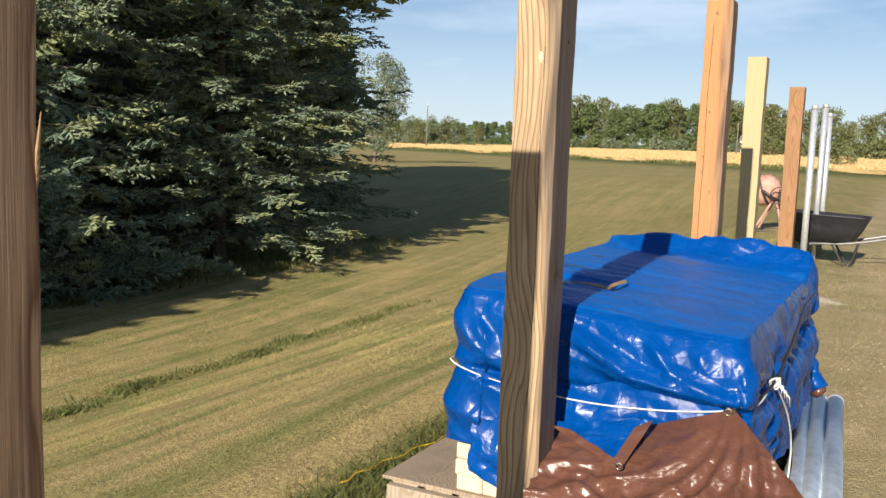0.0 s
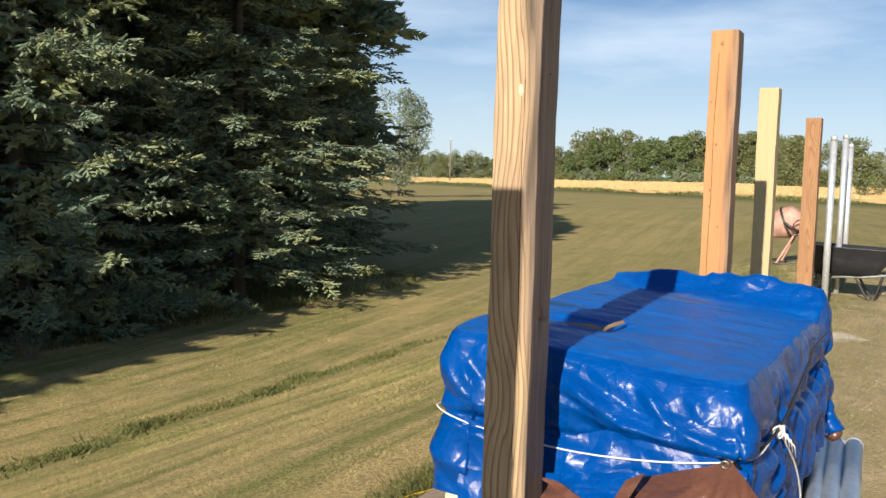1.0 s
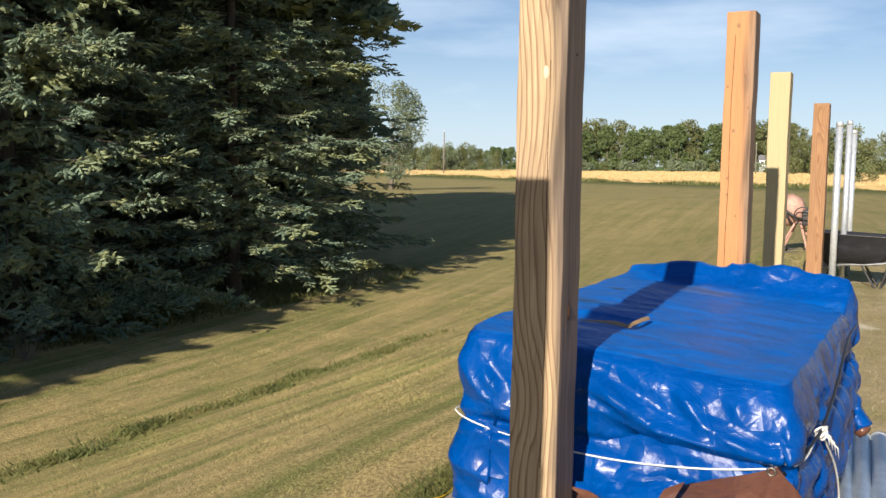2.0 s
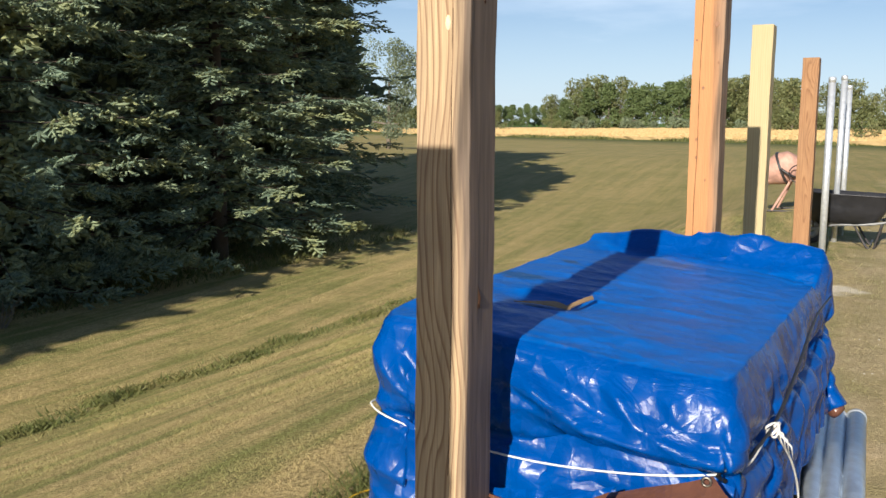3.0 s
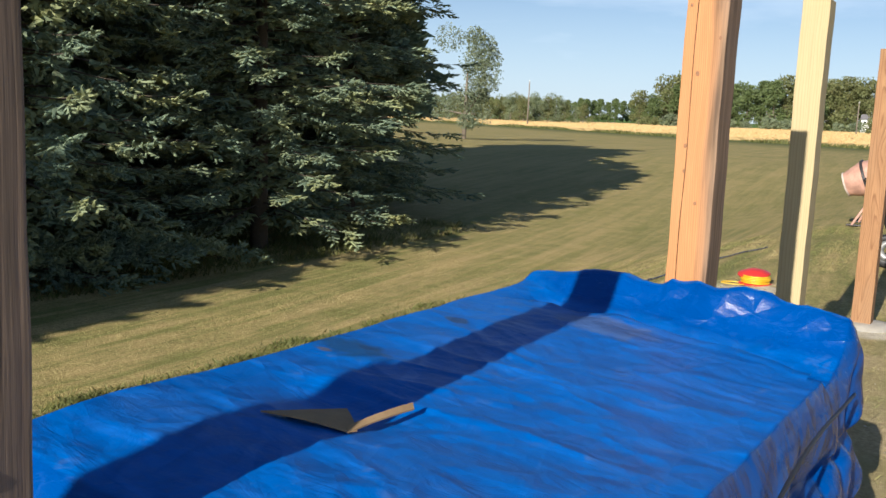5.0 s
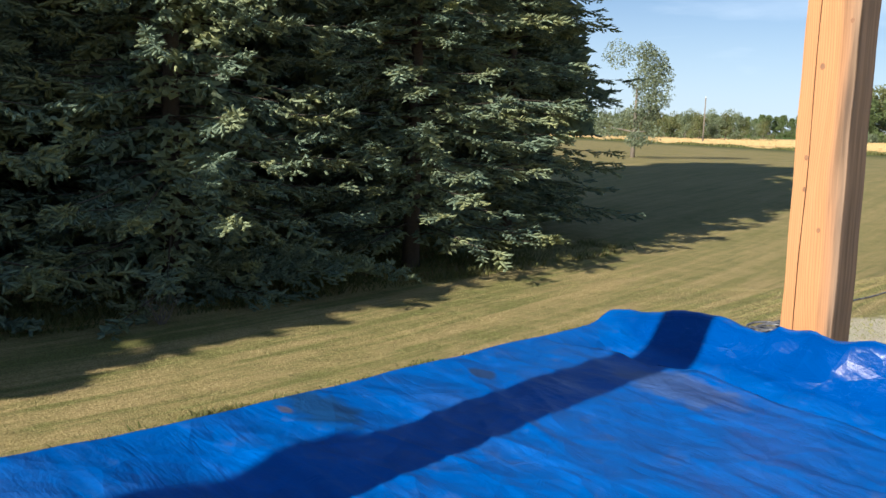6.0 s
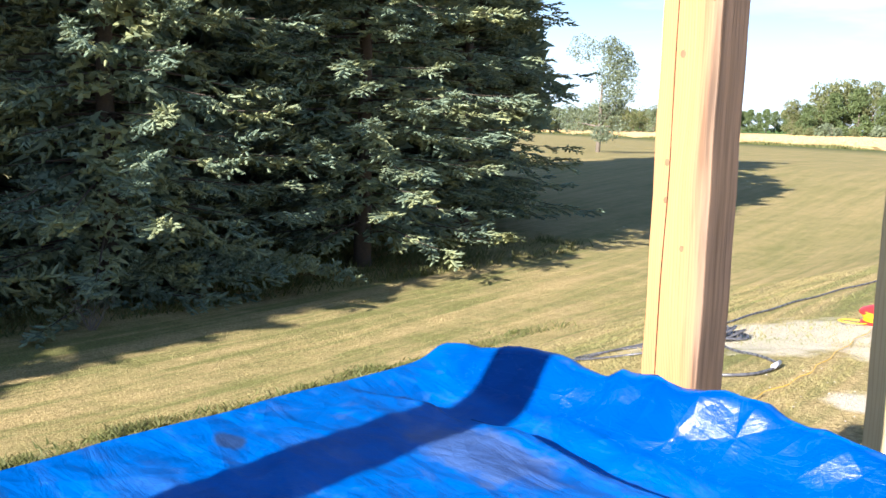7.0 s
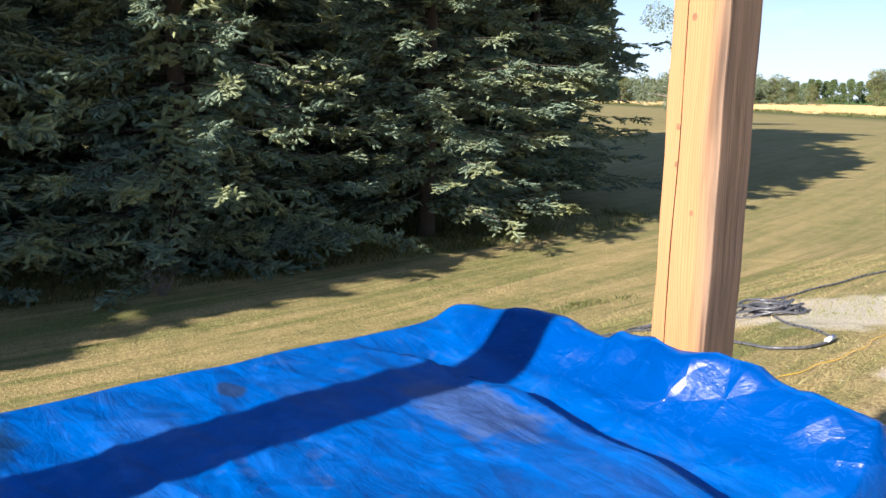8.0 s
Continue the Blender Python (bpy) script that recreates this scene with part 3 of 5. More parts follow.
part("resin_mark", moved(lathe([(0.0, 0.002), (0.006, 0.0018), (0.009, -0.002)], 10), pose(0.012, -0.0702, 1.668, 90, 0, 0) @ Matrix.Diagonal((1, 2.4, 1, 1))), pale_knot_m, p1, "pale chipped knot")
part("split", join(tube([(0.0700, -0.019, 1.062), (0.0700, -0.013, 1.045), (0.0700, -0.010, 1.030), (0.0700, -0.013, 1.018), (0.0700, -0.008, 1.004)], [0.0008, 0.0022, 0.0046, 0.0040, 0.0008], 7), tube([(0.0700, -0.010, 1.03), (0.0700, -0.018, 1.012), (0.0700, -0.017, 1.0)], [0.003, 0.002, 0.0005], 6)), crack_m, p1, "dark open split")
part("nail_hole", tube([(0.0690, 0.0, 1.719), (0.0712, 0.0, 1.719)], 0.004, 8), crack_m, p1)
part("check_line", tube(spline([(0.024, -0.0703, 1.7), (0.022, -0.0704, 1.35), (0.027, -0.0704, 1.0), (0.022, -0.0703, 0.6)], 6), 0.0009, 5), crack_m, p1)
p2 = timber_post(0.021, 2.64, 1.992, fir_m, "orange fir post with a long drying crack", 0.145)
part("drying_crack", tube(spline([(-0.026, -0.0704, 2.12), (-0.034, -0.0706, 1.7), (-0.031, -0.0706, 1.35), (-0.036, -0.0706, 1.05), (-0.030, -0.0705, 0.5), (-0.035, -0.0704, 0.0)], 8), [0.0012] * 41, 5), crack_m, p2, "thin dark crack")
for kx, kz, kr in ((-0.016, 1.632, 0.008), (-0.038, 1.386, 0.007), (-0.036, 1.299, 0.006), (0.012, 1.19, 0.006), (0.035, 1.93, 0.012), (-0.012, 2.17, 0.010), (-0.055, 1.86, 0.005), (0.052, 1.75, 0.006)):
    knot(p2, kx, -0.0700, kz, kr, knot_m)
for ky, kz, kr in ((0.01, 1.37, 0.007), (0.03, 1.1, 0.008), (-0.045, 1.6, 0.006)):
    knot(p2, 0.0700, ky, kz, kr, knot_m, "x")
p3 = timber_post(-0.058, 4.62, 1.884, yellow_m, "pale yellow fresh pine post, slightly twisted", 0.138, 0.012)
for kx, kz in ((0.04, 0.35), (0.035, 0.26)):
    knot(p3, kx, -0.0700, kz, 0.005, knot_m)
p4 = timber_post(-0.014, 6.98, 1.832, brown_m, "reddish brown fir post with flame grain in concrete")
for kx, kz in ((0.01, 1.2), (-0.02, 0.7)):
    knot(p4, kx, -0.0700, kz, 0.006, knot_m)

# poured footings that show at the feet of two posts
for x, y, r in ((0.0, 6.98, 0.26), (-0.046, 4.63, 0.2)):
    pr = [(0.0, 0.035), (r * 0.5, 0.034), (r * 0.85, 0.02), (r, -0.02)]
    v, f = lathe(pr, 28)
    v = [(a * (1 + 0.12 * math.sin(3 * math.atan2(b, a) + x * 50)), b * (1 + 0.1 * math.sin(2 * math.atan2(b, a))), c) for a, b, c in v]
    t = thing("concrete_footing", "rough pale concrete collar round a post foot", "footing", (x, y, -0.25), 0, "post footings")
    part("collar", (v, f), concrete_m, t, soft=True)

# standing steel posts
for x, y, top, lean in ((-0.012, 8.9, 1.765, 0.0), (-0.06, 10.85, 1.884, 0.004), (-0.05, 11.7, 1.80, 0.0)):
    t = thing("steel_post", "shiny round galvanised steel post with a cap", "post", (x, y, gz(x, y)), 0, "standing steel posts")
    h = top - gz(x, y)
    part("shaft", tube([(0, 0, -0.1), (lean * h, 0, h - 0.03)], 0.038, 20), steel_m, t, soft=True)
    part("cap", moved(lathe([(0.0, 0.03), (0.032, 0.03), (0.0395, 0.02), (0.0395, -0.03), (0.036, -0.03)], 20), pose(lean * h, 0, h - 0.03)), steel_m, t, soft=True)

# ---- stack under the tarp ----
base = thing("pallet", "grey weathered pallet under a worn plywood sheet", "pallet", (0, 0, 0))
for y in (0.42, 1.3, 2.15):
    part("bearer", bbox(-0.62, 0.60, y - 0.05, y + 0.05, -0.25, -0.155, 0.004), board_m, base)
for i in range(9):
    x = -0.60 + i * 0.145
    part("deck_board", bbox(x - 0.055, x + 0.055, 0.30, 2.3, -0.153, -0.134, 0.003), board_m, base)
part("front_board", bbox(-0.66, 0.6, 0.262, 0.297, -0.235, -0.15, 0.004), board_m, base)
part("plywood_sheet", bbox(-0.685, 0.60, 0.27, 2.3, -0.132, -0.118, 0.003), ply_m, base, "worn grey plywood sheet")
bricks = thing("brick_stack", "stack of cream bricks on the pallet under the tarp", "bricks", (0, 0, -0.117))
me_a = raw_mesh("brick", *bbox(-0.052, 0.052, -0.1, 0.1, 0, 0.058, 0.004, 1), brick_m)
for lay in range(6):
    for i in range(8):
        for j in range(9):
            if 0 < i < 7 and 0 < j < 8:
                continue
            b = part("brick", me_a, brick_m, bricks)
            b.matrix_basis = pose(-0.325 + i * 0.112 + rng.normal(0, 0.003), 0.385 + j * 0.212 + rng.normal(0, 0.004), lay * 0.0605, 0, 0, rng.normal(0, 1.2))
part("inner_bricks", bbox(-0.26, 0.42, 0.5, 1.98, 0.0, 0.36, 0.004), brick_m, bricks)
load = thing("panel_bundle", "bundle of packed boards resting on the bricks", "boards", (0, 0, 0.25))
part("bundle_body", bbox(-0.33, 0.58, 0.34, 2.25, 0.0, 0.28, 0.02), board_m, load)


def lip_y(x):
    return 1.985 - 0.06 * max(0.0, x - 0.1) - 0.15 * max(0.0, x - 0.35) - 0.5 * max(0.0, -0.23 - x) + 0.006 * math.sin(x * 21)


def top_z(x, y):
    """Height of the tarp's top."""
    h = 0.612 - 0.085 * (x - 0.1)
    ridge = math.exp(-((y - 2.25) / (0.062 if y < 2.25 else 0.09)) ** 2)
    h += ridge * (0.085 + 0.020 * float(smooth(0.0, 0.3, x)) - 0.060 * (1 - float(smooth(-0.45, -0.12, x))) + 0.013 * math.sin(x * 14.0 - 2.41) * float(smooth(-0.2, 0.0, x)) - 0.012 * float(smooth(0.5, 0.64, x)) + 0.012 * fbm(x * 6, y * 3, 1.0) + 0.022 * float(smooth(-0.25, 0.0, x)) * max(0.0, 1 - 2.6 * abs(noise.noise(Vector((x * 7.0 + y * 3, y * 8.0, 6.5))))))
    # the upper sheet ends in a lip; past it the lower one lies in a hollow
    past = y - lip_y(x)
    h -= 0.030 * float(smooth(-0.006, 0.016, past)) * (1 - float(smooth(0.08, 0.24, past))) * float(smooth(-0.42, -0.24, x))
    h -= 0.022 * math.exp(-((y - 0.83) / 0.10) ** 2) * (1 - float(smooth(-0.05, 0.25, x))) * float(smooth(-0.38, -0.14, x)) - 0.014 * math.exp(-((y - 0.5) / 0.16) ** 2)
    w = 0.006 * fbm(x * 2.2, y * 3.0, 3.0, 3)
    r = 1 - abs(noise.noise(Vector((x * 3.0 + 0.8 * y, y * 8.5 - 0.6 * x, 4.0)))) * 2
    r2 = 1 - abs(noise.noise(Vector((x * 8.0, y * 15.0 + x * 4, 9.0)))) * 2
    flat = float(smooth(-0.40, -0.15, x))
    return h + w + (0.0055 * max(0, r) ** 3 + 0.002 * max(0, r2) ** 3) * flat


FOLDS = ((0.036, 0.561, 0.274, 0.427, 0.03, 0.03),
         (0.274, 0.427, 0.582, 0.375, 0.034, 0.034),
         (0.263, 0.666, 0.236, 0.557, 0.02, 0.026),
         (0.269, 0.618, 0.395, 0.457, 0.026, 0.026),
         (0.395, 0.457, 0.585, 0.388, 0.022, 0.024),
         (0.422, 0.611, 0.494, 0.501, 0.02, 0.024),
         (0.431, 0.6, 0.594, 0.521, 0.016, 0.02),
         (0.674, 0.582, 0.607, 0.456, 0.024, 0.026),
         (0.607, 0.456, 0.598, 0.381, 0.02, 0.024),
         (0.049, 0.471, 0.294, 0.388, 0.018, 0.024),
         (-0.3, 0.557, -0.232, 0.46, 0.022, 0.026),
         (0.032, 0.64, 0.175, 0.606, 0.02, 0.03),
         (0.728, 0.577, 0.659, 0.435, 0.02, 0.022))


def blue_tarp():
    t = thing("blue_tarp", "glossy creased blue tarpaulin tied over the brick stack, dusty on top", "tarp", (0, 0, 0))
    n, front_n, front_len = 520, 210, 1.06
    corners = ((-0.380, 0.24), (0.622, 0.255), (0.630, 2.345), (-0.425, 2.33))
    rad = 0.075
    rim = []
    segs = []
    for i in range(4):
        a, b, c = (Vector(corners[(i + k - 1) % 4]) for k in range(3))
        d0, d1 = (a - b).normalized(), (c - b).normalized()
        arc = [b + d0 * rad * (1 - s) ** 2 * 1.0 + d1 * rad * s ** 2 for s in (0, 0.2, 0.4, 0.6, 0.8, 1.0)]
        segs += arc
    lens = [0.0]
    for i in range(len(segs)):
        lens.append(lens[-1] + (segs[(i + 1) % len(segs)] - segs[i]).length)
    per = lens[-1]

    def around(k):
        """Length along the rim, with closer steps on the creased front."""
        return front_len * k / front_n if k < front_n else front_len + (per - front_len) * (k - front_n) / (n - front_n)

    j = 0
    for k in range(n):
        s = around(k)
        while lens[j + 1] < s:
            j += 1
        f = (s - lens[j]) / (lens[j + 1] - lens[j])
        rim.append(segs[j].lerp(segs[(j + 1) % len(segs)], f))
    nor = []
    for k in range(n):
        d = (rim[(k + 3) % n] - rim[k - 3]).normalized()
        nor.append(Vector((d.y, -d.x)))
    cx, cy = 0.1, 1.3
    vs, fs = [], []
    rings = 84
    for i in range(1, rings + 1):
        q = (i / rings) ** 0.85
        for k in range(n):
            x, y = cx + (rim[k].x - cx) * q, cy + (rim[k].y - cy) * q
            edge = float(smooth(0.965, 1.0, q))
            vs.append((x, y, top_z(x, y) - 0.022 * edge ** 2))
    rows = 54
    for i in range(1, rows + 1):
        v = i / rows
        for k in range(n):
            s = around(k)
            p, m = rim[k], nor[k]
            zt = top_z(p.x, p.y) - 0.022
            bottom = 0.085 + 0.05 * fbm(s * 2.6, 0, 5, 3) + (0.10 if m.y < -0.5 and p.x > -0.25 else 0.0) - (0.10 if m.x > 0.5 else 0.0) - (0.05 if m.y > 0.5 else 0)
            z = zt + (bottom - zt) * v
            rope = 0.365 - 0.02 * math.sin(s)
            o = 0.012 * math.sin(min(1, v * 6) * math.pi / 2)
            o += (0.014 if abs(m.x) > 0.5 else 0.012) * math.sin(max(0.0, min(1.0, (zt - z) / (zt - rope))) * math.pi) if z > rope else 0.035 * math.sin(min(1.0, (rope - z) / 0.2) * math.pi * 0.75)
            o -= 0.020 * math.exp(-((z - rope) / 0.018) ** 2)
            # taut ridges slanting down to the tied corner, hollows between them
            al, ac = p.x * 0.88 - z * 0.47 + p.y * 0.4, p.x * 0.47 + z * 0.88
            bend = 0.10 * noise.noise(Vector((al * 2.4, ac * 2.4, p.y * 2.0)))
            q1 = abs(noise.noise(Vector((al * 1.7, (ac + bend) * 6.5, p.y * 2.6 + 1.0))))
            q2 = abs(noise.noise(Vector((p.x * 9.0 + 2 * z, p.y * 9.0 + z * 5, z * 11.0 + 3))))
            o += (0.020 - 0.055 * q1 - 0.007 * q2) * min(1, v * 4)
            # folds that run to the tied corners
            if m.y < -0.3:
                for xa, za, xb, zb, hh, ww in FOLDS:
                    ex, ez = xb - xa, zb - za
                    f = max(0.0, min(1.0, ((p.x - xa) * ex + (z - za) * ez) / (ex * ex + ez * ez)))
                    dd = math.hypot(p.x - xa - f * ex, z - za - f * ez)
                    o += 1.2 * hh * max(0.0, 1 - dd / (1.4 * ww)) ** 1.15 * (0.45 + 0.55 * math.sin(math.pi * f)) * min(1, v * 5)
            if m.x > 0.5:
                o += (0.03 * abs(math.sin(s * 17 + 3 * fbm(s * 2, z * 2, 1, 2))) - 0.022) * min(1, v * 3)
            vs.append((p.x + m.x * o, p.y + m.y * o, z))
    tot = rings + rows
    for i in range(tot - 1):
        for k in range(n):
            fs.append((i * n + k, i * n + (k + 1) % n, (i + 1) * n + (k + 1) % n, (i + 1) * n + k))
    vs.append((cx, cy, top_z(cx, cy)))
    fs += [(len(vs) - 1, (k + 1) % n, k) for k in range(n)]
    fs = [q[::-1] for q in fs]
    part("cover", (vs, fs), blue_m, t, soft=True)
    # lip of the overlapping layer across the top
    pts = [Vector((x, lip_y(x) + 0.004, 0)) for x in np.linspace(-0.1, 0.58, 60)]
    vs2, fs2 = [], []
    for i, q in enumerate(pts):
        zl = top_z(q.x, q.y - 0.03)
        k = math.sin(math.pi * min(1, i / 8) / 2) * (1 + 0.9 * math.exp(-((q.x - 0.03) / 0.05) ** 2))
        for dy, dz in ((-0.05, -0.003), (-0.02, 0.003 * k), (0.006, 0.007 * k), (0.018, 0.004 * k), (0.016, 0.001)):
            vs2.append((q.x, q.y + dy, zl + (top_z(q.x, q.y - 0.05) - zl if dy < -0.04 else 0) + dz))
    for i in range(len(pts) - 1):
        for c in range(4):
            fs2.append((i * 5 + c, i * 5 + 5 + c, i * 5 + 6 + c, i * 5 + 1 + c))
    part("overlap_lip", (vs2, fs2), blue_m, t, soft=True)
    # loose rolled end hanging at the back of the right side
    roll = spline([(0.60, 2.26, 0.24), (0.64, 2.29, 0.13), (0.66, 2.31, 0.06), (0.705, 2.30, -0.02)], 10)
    v, f = tube(roll, [0.034 + 0.0005 * i for i in range(len(roll))], 18)
    v = [(a + 0.03 * abs(noise.noise(Vector((a * 13, b * 13, c * 13)))) - 0.01, b + 0.05 * abs(noise.noise(Vector((a * 13, b * 13 + 9, c * 13)))) - 0.01, c) for a, b, c in v]
    part("loose_end", (v, f), blue_m, t, soft=True)
    part("loose_end_hem", tube([(0.690, 2.295, -0.012), (0.704, 2.298, -0.032), (0.716, 2.30, -0.046), (0.722, 2.30, -0.050)], [0.036, 0.040, 0.034, 0.008], 14), browntarp_m, t, "brown underside of the loose end", True)
    # hanging flap on the lower front
    vs3, fs3 = [], []
    for i in range(30):
        for j2 in range(24):
            u, w = i / 29, j2 / 23
            x = -0.28 + 0.92 * u
            z = 0.37 - 0.36 * w - 0.05 * math.sin(u * 7)
            y = 0.225 - 0.05 * w + 0.018 * fbm(u * 7, w * 5, 2, 3) - 0.03 * abs(noise.noise(Vector((u * 9 + w * 4, w * 3, 5)))) 
            vs3.append((x, y, z))
    fs3 = [(i * 24 + j2, i * 24 + j2 + 1, (i + 1) * 24 + j2 + 1, (i + 1) * 24 + j2) for i in range(29) for j2 in range(23)]
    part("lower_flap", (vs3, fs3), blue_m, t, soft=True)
    return t


blue_tarp()

# white rope round the stack
rope = thing("rope", "thin white rope tied round the tarp with a frayed knot", "rope", (0, 0, 0))
loop = spline([(-0.425, 1.2, 0.37), (-0.412, 0.4, 0.378), (-0.385, 0.235, 0.375), (-0.2, 0.215, 0.335), (0.1, 0.200, 0.318), (0.35, 0.196, 0.330), (0.55, 0.212, 0.355),
               (0.648, 0.30, 0.365), (0.664, 0.57, 0.380)], 10)
part("loop", tube(loop, 0.0028, 7), rope_m, rope, soft=True)
part("drop_line", tube(spline([(0.672, 0.60, 0.375), (0.70, 0.80, 0.22), (0.705, 0.98, 0.05), (0.70, 1.02, -0.1)], 8), 0.0035, 7), rope_m, rope, soft=True)
kn = [tube([(0.672 + 0.016 * math.cos(t), 0.565 + 0.018 * math.sin(t * 2 + i), 0.385 + 0.018 * math.sin(t + i)) for t in np.linspace(0, math.tau, 16)[:-1]], 0.0034, 6, closed=True) for i in range(3)]
kn += [tube([(0.672, 0.57, 0.39), (0.69 + 0.01 * i, 0.55 + 0.012 * i, 0.40 - 0.02 * i), (0.70 + 0.008 * i, 0.54 + 0.02 * i, 0.36 - 0.02 * i)], [0.0026, 0.0024, 0.001], 5) for i in range(4)]
part("frayed_knot", join(*kn), rope_m, rope, "bulky frayed knot", True)
bungee = thing("bungee_cord", "thin black bungee cord stretched along the tarp's side", "cord", (0, 0, 0))
part("cord", tube(spline([(0.635, 0.30, 0.355), (0.675, 0.58, 0.40), (0.682, 1.0, 0.47), (0.672, 1.5, 0.52), (0.668, 2.1, 0.50)], 8), 0.005, 6), black_m, bungee, soft=True)
part("hook", tube([(0.615, 0.235, 0.345), (0.60, 0.22, 0.36), (0.61, 0.215, 0.38), (0.635, 0.23, 0.375), (0.64, 0.30, 0.36)], 0.006, 7), black_m, bungee, soft=True)

# torn card on the top
card = thing("card_scrap", "folded scrap of brown cardboard lying on the tarp", "cardboard", (0, 0, 0))
z = lambda x, y: top_z(x, y)
def sheet(corners, bend=0.0, n=6):
    a, b, c, d = (Vector(q) for q in corners)
    vs = []
    for i in range(n + 1):
        for k in range(n + 1):
            p = a.lerp(b, i / n).lerp(d.lerp(c, i / n), k / n)
            vs.append((p.x, p.y, p.z + bend * math.sin(math.pi * i / n)))
    m = len(vs)
    vs += [(x, y, q - 0.003) for x, y, q in vs]
    fs = []
    w = n + 1
    for i in range(n):
        for k in range(n):
            q = (i * w + k, (i + 1) * w + k, (i + 1) * w + k + 1, i * w + k + 1)
            fs += [q, tuple(e + m for e in q)[::-1]]
    ring = [i * w for i in range(w)] + [n * w + k for k in range(1, w)] + [i * w + n for i in range(n - 1, -1, -1)] + [k for k in range(n - 1, 0, -1)]
    fs += [(ring[i], ring[i - 1], ring[i - 1] + m, ring[i] + m) for i in range(len(ring))]
    return vs, fs
part("flat_piece", sheet([(-0.125, 0.645, z(-0.125, 0.645) + 0.006), (0.025, 0.715, z(0.025, 0.715) + 0.006), (0.032, 0.735, z(0.032, 0.735) + 0.008), (-0.055, 0.81, z(-0.055, 0.81) + 0.02)], 0.004), card_m, card)
part("raised_strip", sheet([(0.025, 0.715, z(0.025, 0.715) + 0.004), (0.056, 0.882, z(0.056, 0.882) + 0.026), (0.049, 0.886, z(0.049, 0.886) + 0.036), (0.015, 0.722, z(0.01, 0.725) + 0.012)], 0.003), card_m, card)

# brown tarpaulin hung on the front
def brown_tarp():
    t = thing("brown_tarp", "crumpled brown tarpaulin with a blue inside hung before the stack", "tarp", (0, 0, 0))
    vs, fs = [], []
    nu, nv = 90, 80
    for i in range(nu + 1):
        for j in range(nv + 1):
            u, v = i / nu, j / nv
            x = 0.045 + 0.565 * u + v * (0.72 * u + 0.02 * (1 - u))
            dx, dv = 0.61 - (0.045 + 0.565 * u), v
            th = math.atan2(dv, dx + 0.02)
            rr = math.hypot(dx, dv)
            f1 = max(0.0, 1 - abs(((th * 5.5 + 0.6 * fbm(rr * 3, th * 2, 2, 2)) % 1.0) - 0.5) * 3.2)
            top = 0.235 + 0.165 * u ** 1.15 - 0.02 * math.sin(math.pi * u)
            z0 = top * (1 - v) ** 0.85 - 0.20 * v ** 1.4
            y = 0.185 - 0.075 * u - 0.08 * math.sin(min(1, v * 2.5) * math.pi / 2) - 0.50 * v
            b = 0.035 * f1 * min(1, v * 4) + 0.02 * fbm(x * 6, v * 6, 3, 4)
            c2 = 0.020 * (1 - abs(noise.noise(Vector((x * 7 + v * 5, v * 11 - x * 5, 8)))) * 2.4) + 0.010 * (1 - abs(noise.noise(Vector((x * 19 + v * 9, v * 21, 3)))) * 2)
            vs.append((x, y - 0.7 * b - c2 * v, z0 + 0.4 * b * min(1, v * 3) + c2 * min(1, v * 2)))
    w = nv + 1
    fs = [(i * w + j, i * w + j + 1, (i + 1) * w + j + 1, (i + 1) * w + j) for i in range(nu) for j in range(nv)]
    part("sheet", (vs, fs), browntarp_m, t, soft=True)
    # folded corner that shows its blue inside
    A, B, C = Vector((0.04, 0.125, 0.262)), Vector((0.392, 0.085, 0.345)), Vector((0.322, -0.005, 0.200))
    vs, fs = [], []
    m = 16
    idx = {}
    for i in range(m + 1):
        for j in range(m + 1 - i):
            p = A + (B - A) * (i / m) + (C - A) * (j / m)
            idx[i, j] = len(vs)
            vs.append((p.x, p.y - 0.02 - 0.02 * fbm(i * 0.4, j * 0.4, 1, 2) - 0.02 * math.sin(i / m * math.pi), p.z))
    for i in range(m):
        for j in range(m - i):
            fs.append((idx[i, j], idx[i, j + 1], idx[i + 1, j]))
            if j < m - i - 1:
                fs.append((idx[i + 1, j], idx[i, j + 1], idx[i + 1, j + 1]))
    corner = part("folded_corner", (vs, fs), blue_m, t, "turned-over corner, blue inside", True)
    mid_ = (A + B + C) / 3
    inner = [mid_ + (q - mid_) * 0.62 for q in (A, B, C)]
    hem = []
    for P, Q, P2, Q2 in ((B, C, inner[1], inner[2]), (C, A, inner[2], inner[0])):
        v = []
        for k in range(13):
            for a, b in ((P, Q), (P2, Q2)):
                e = a.lerp(b, k / 12)
                v.append((e.x, e.y - 0.048 - 0.003 * math.sin(k * 1.1), e.z))
        hem.append((v, [(2 * k, 2 * k + 2, 2 * k + 3, 2 * k + 1) for k in range(12)]))
    part("hem", join(*hem), browntarp_m, corner, "brown hem", True)
    for p in ((0.600, 0.092, 0.392), (0.320, -0.052, 0.214)):
        g = tube([(p[0] + 0.010 * math.cos(a), p[1] - 0.004, p[2] + 0.010 * math.sin(a)) for a in np.linspace(0, math.tau, 15)[:-1]], 0.0035, 6, closed=True)
        part("grommet", g, metal_m, t, "round metal eyelet", True)
brown_tarp()

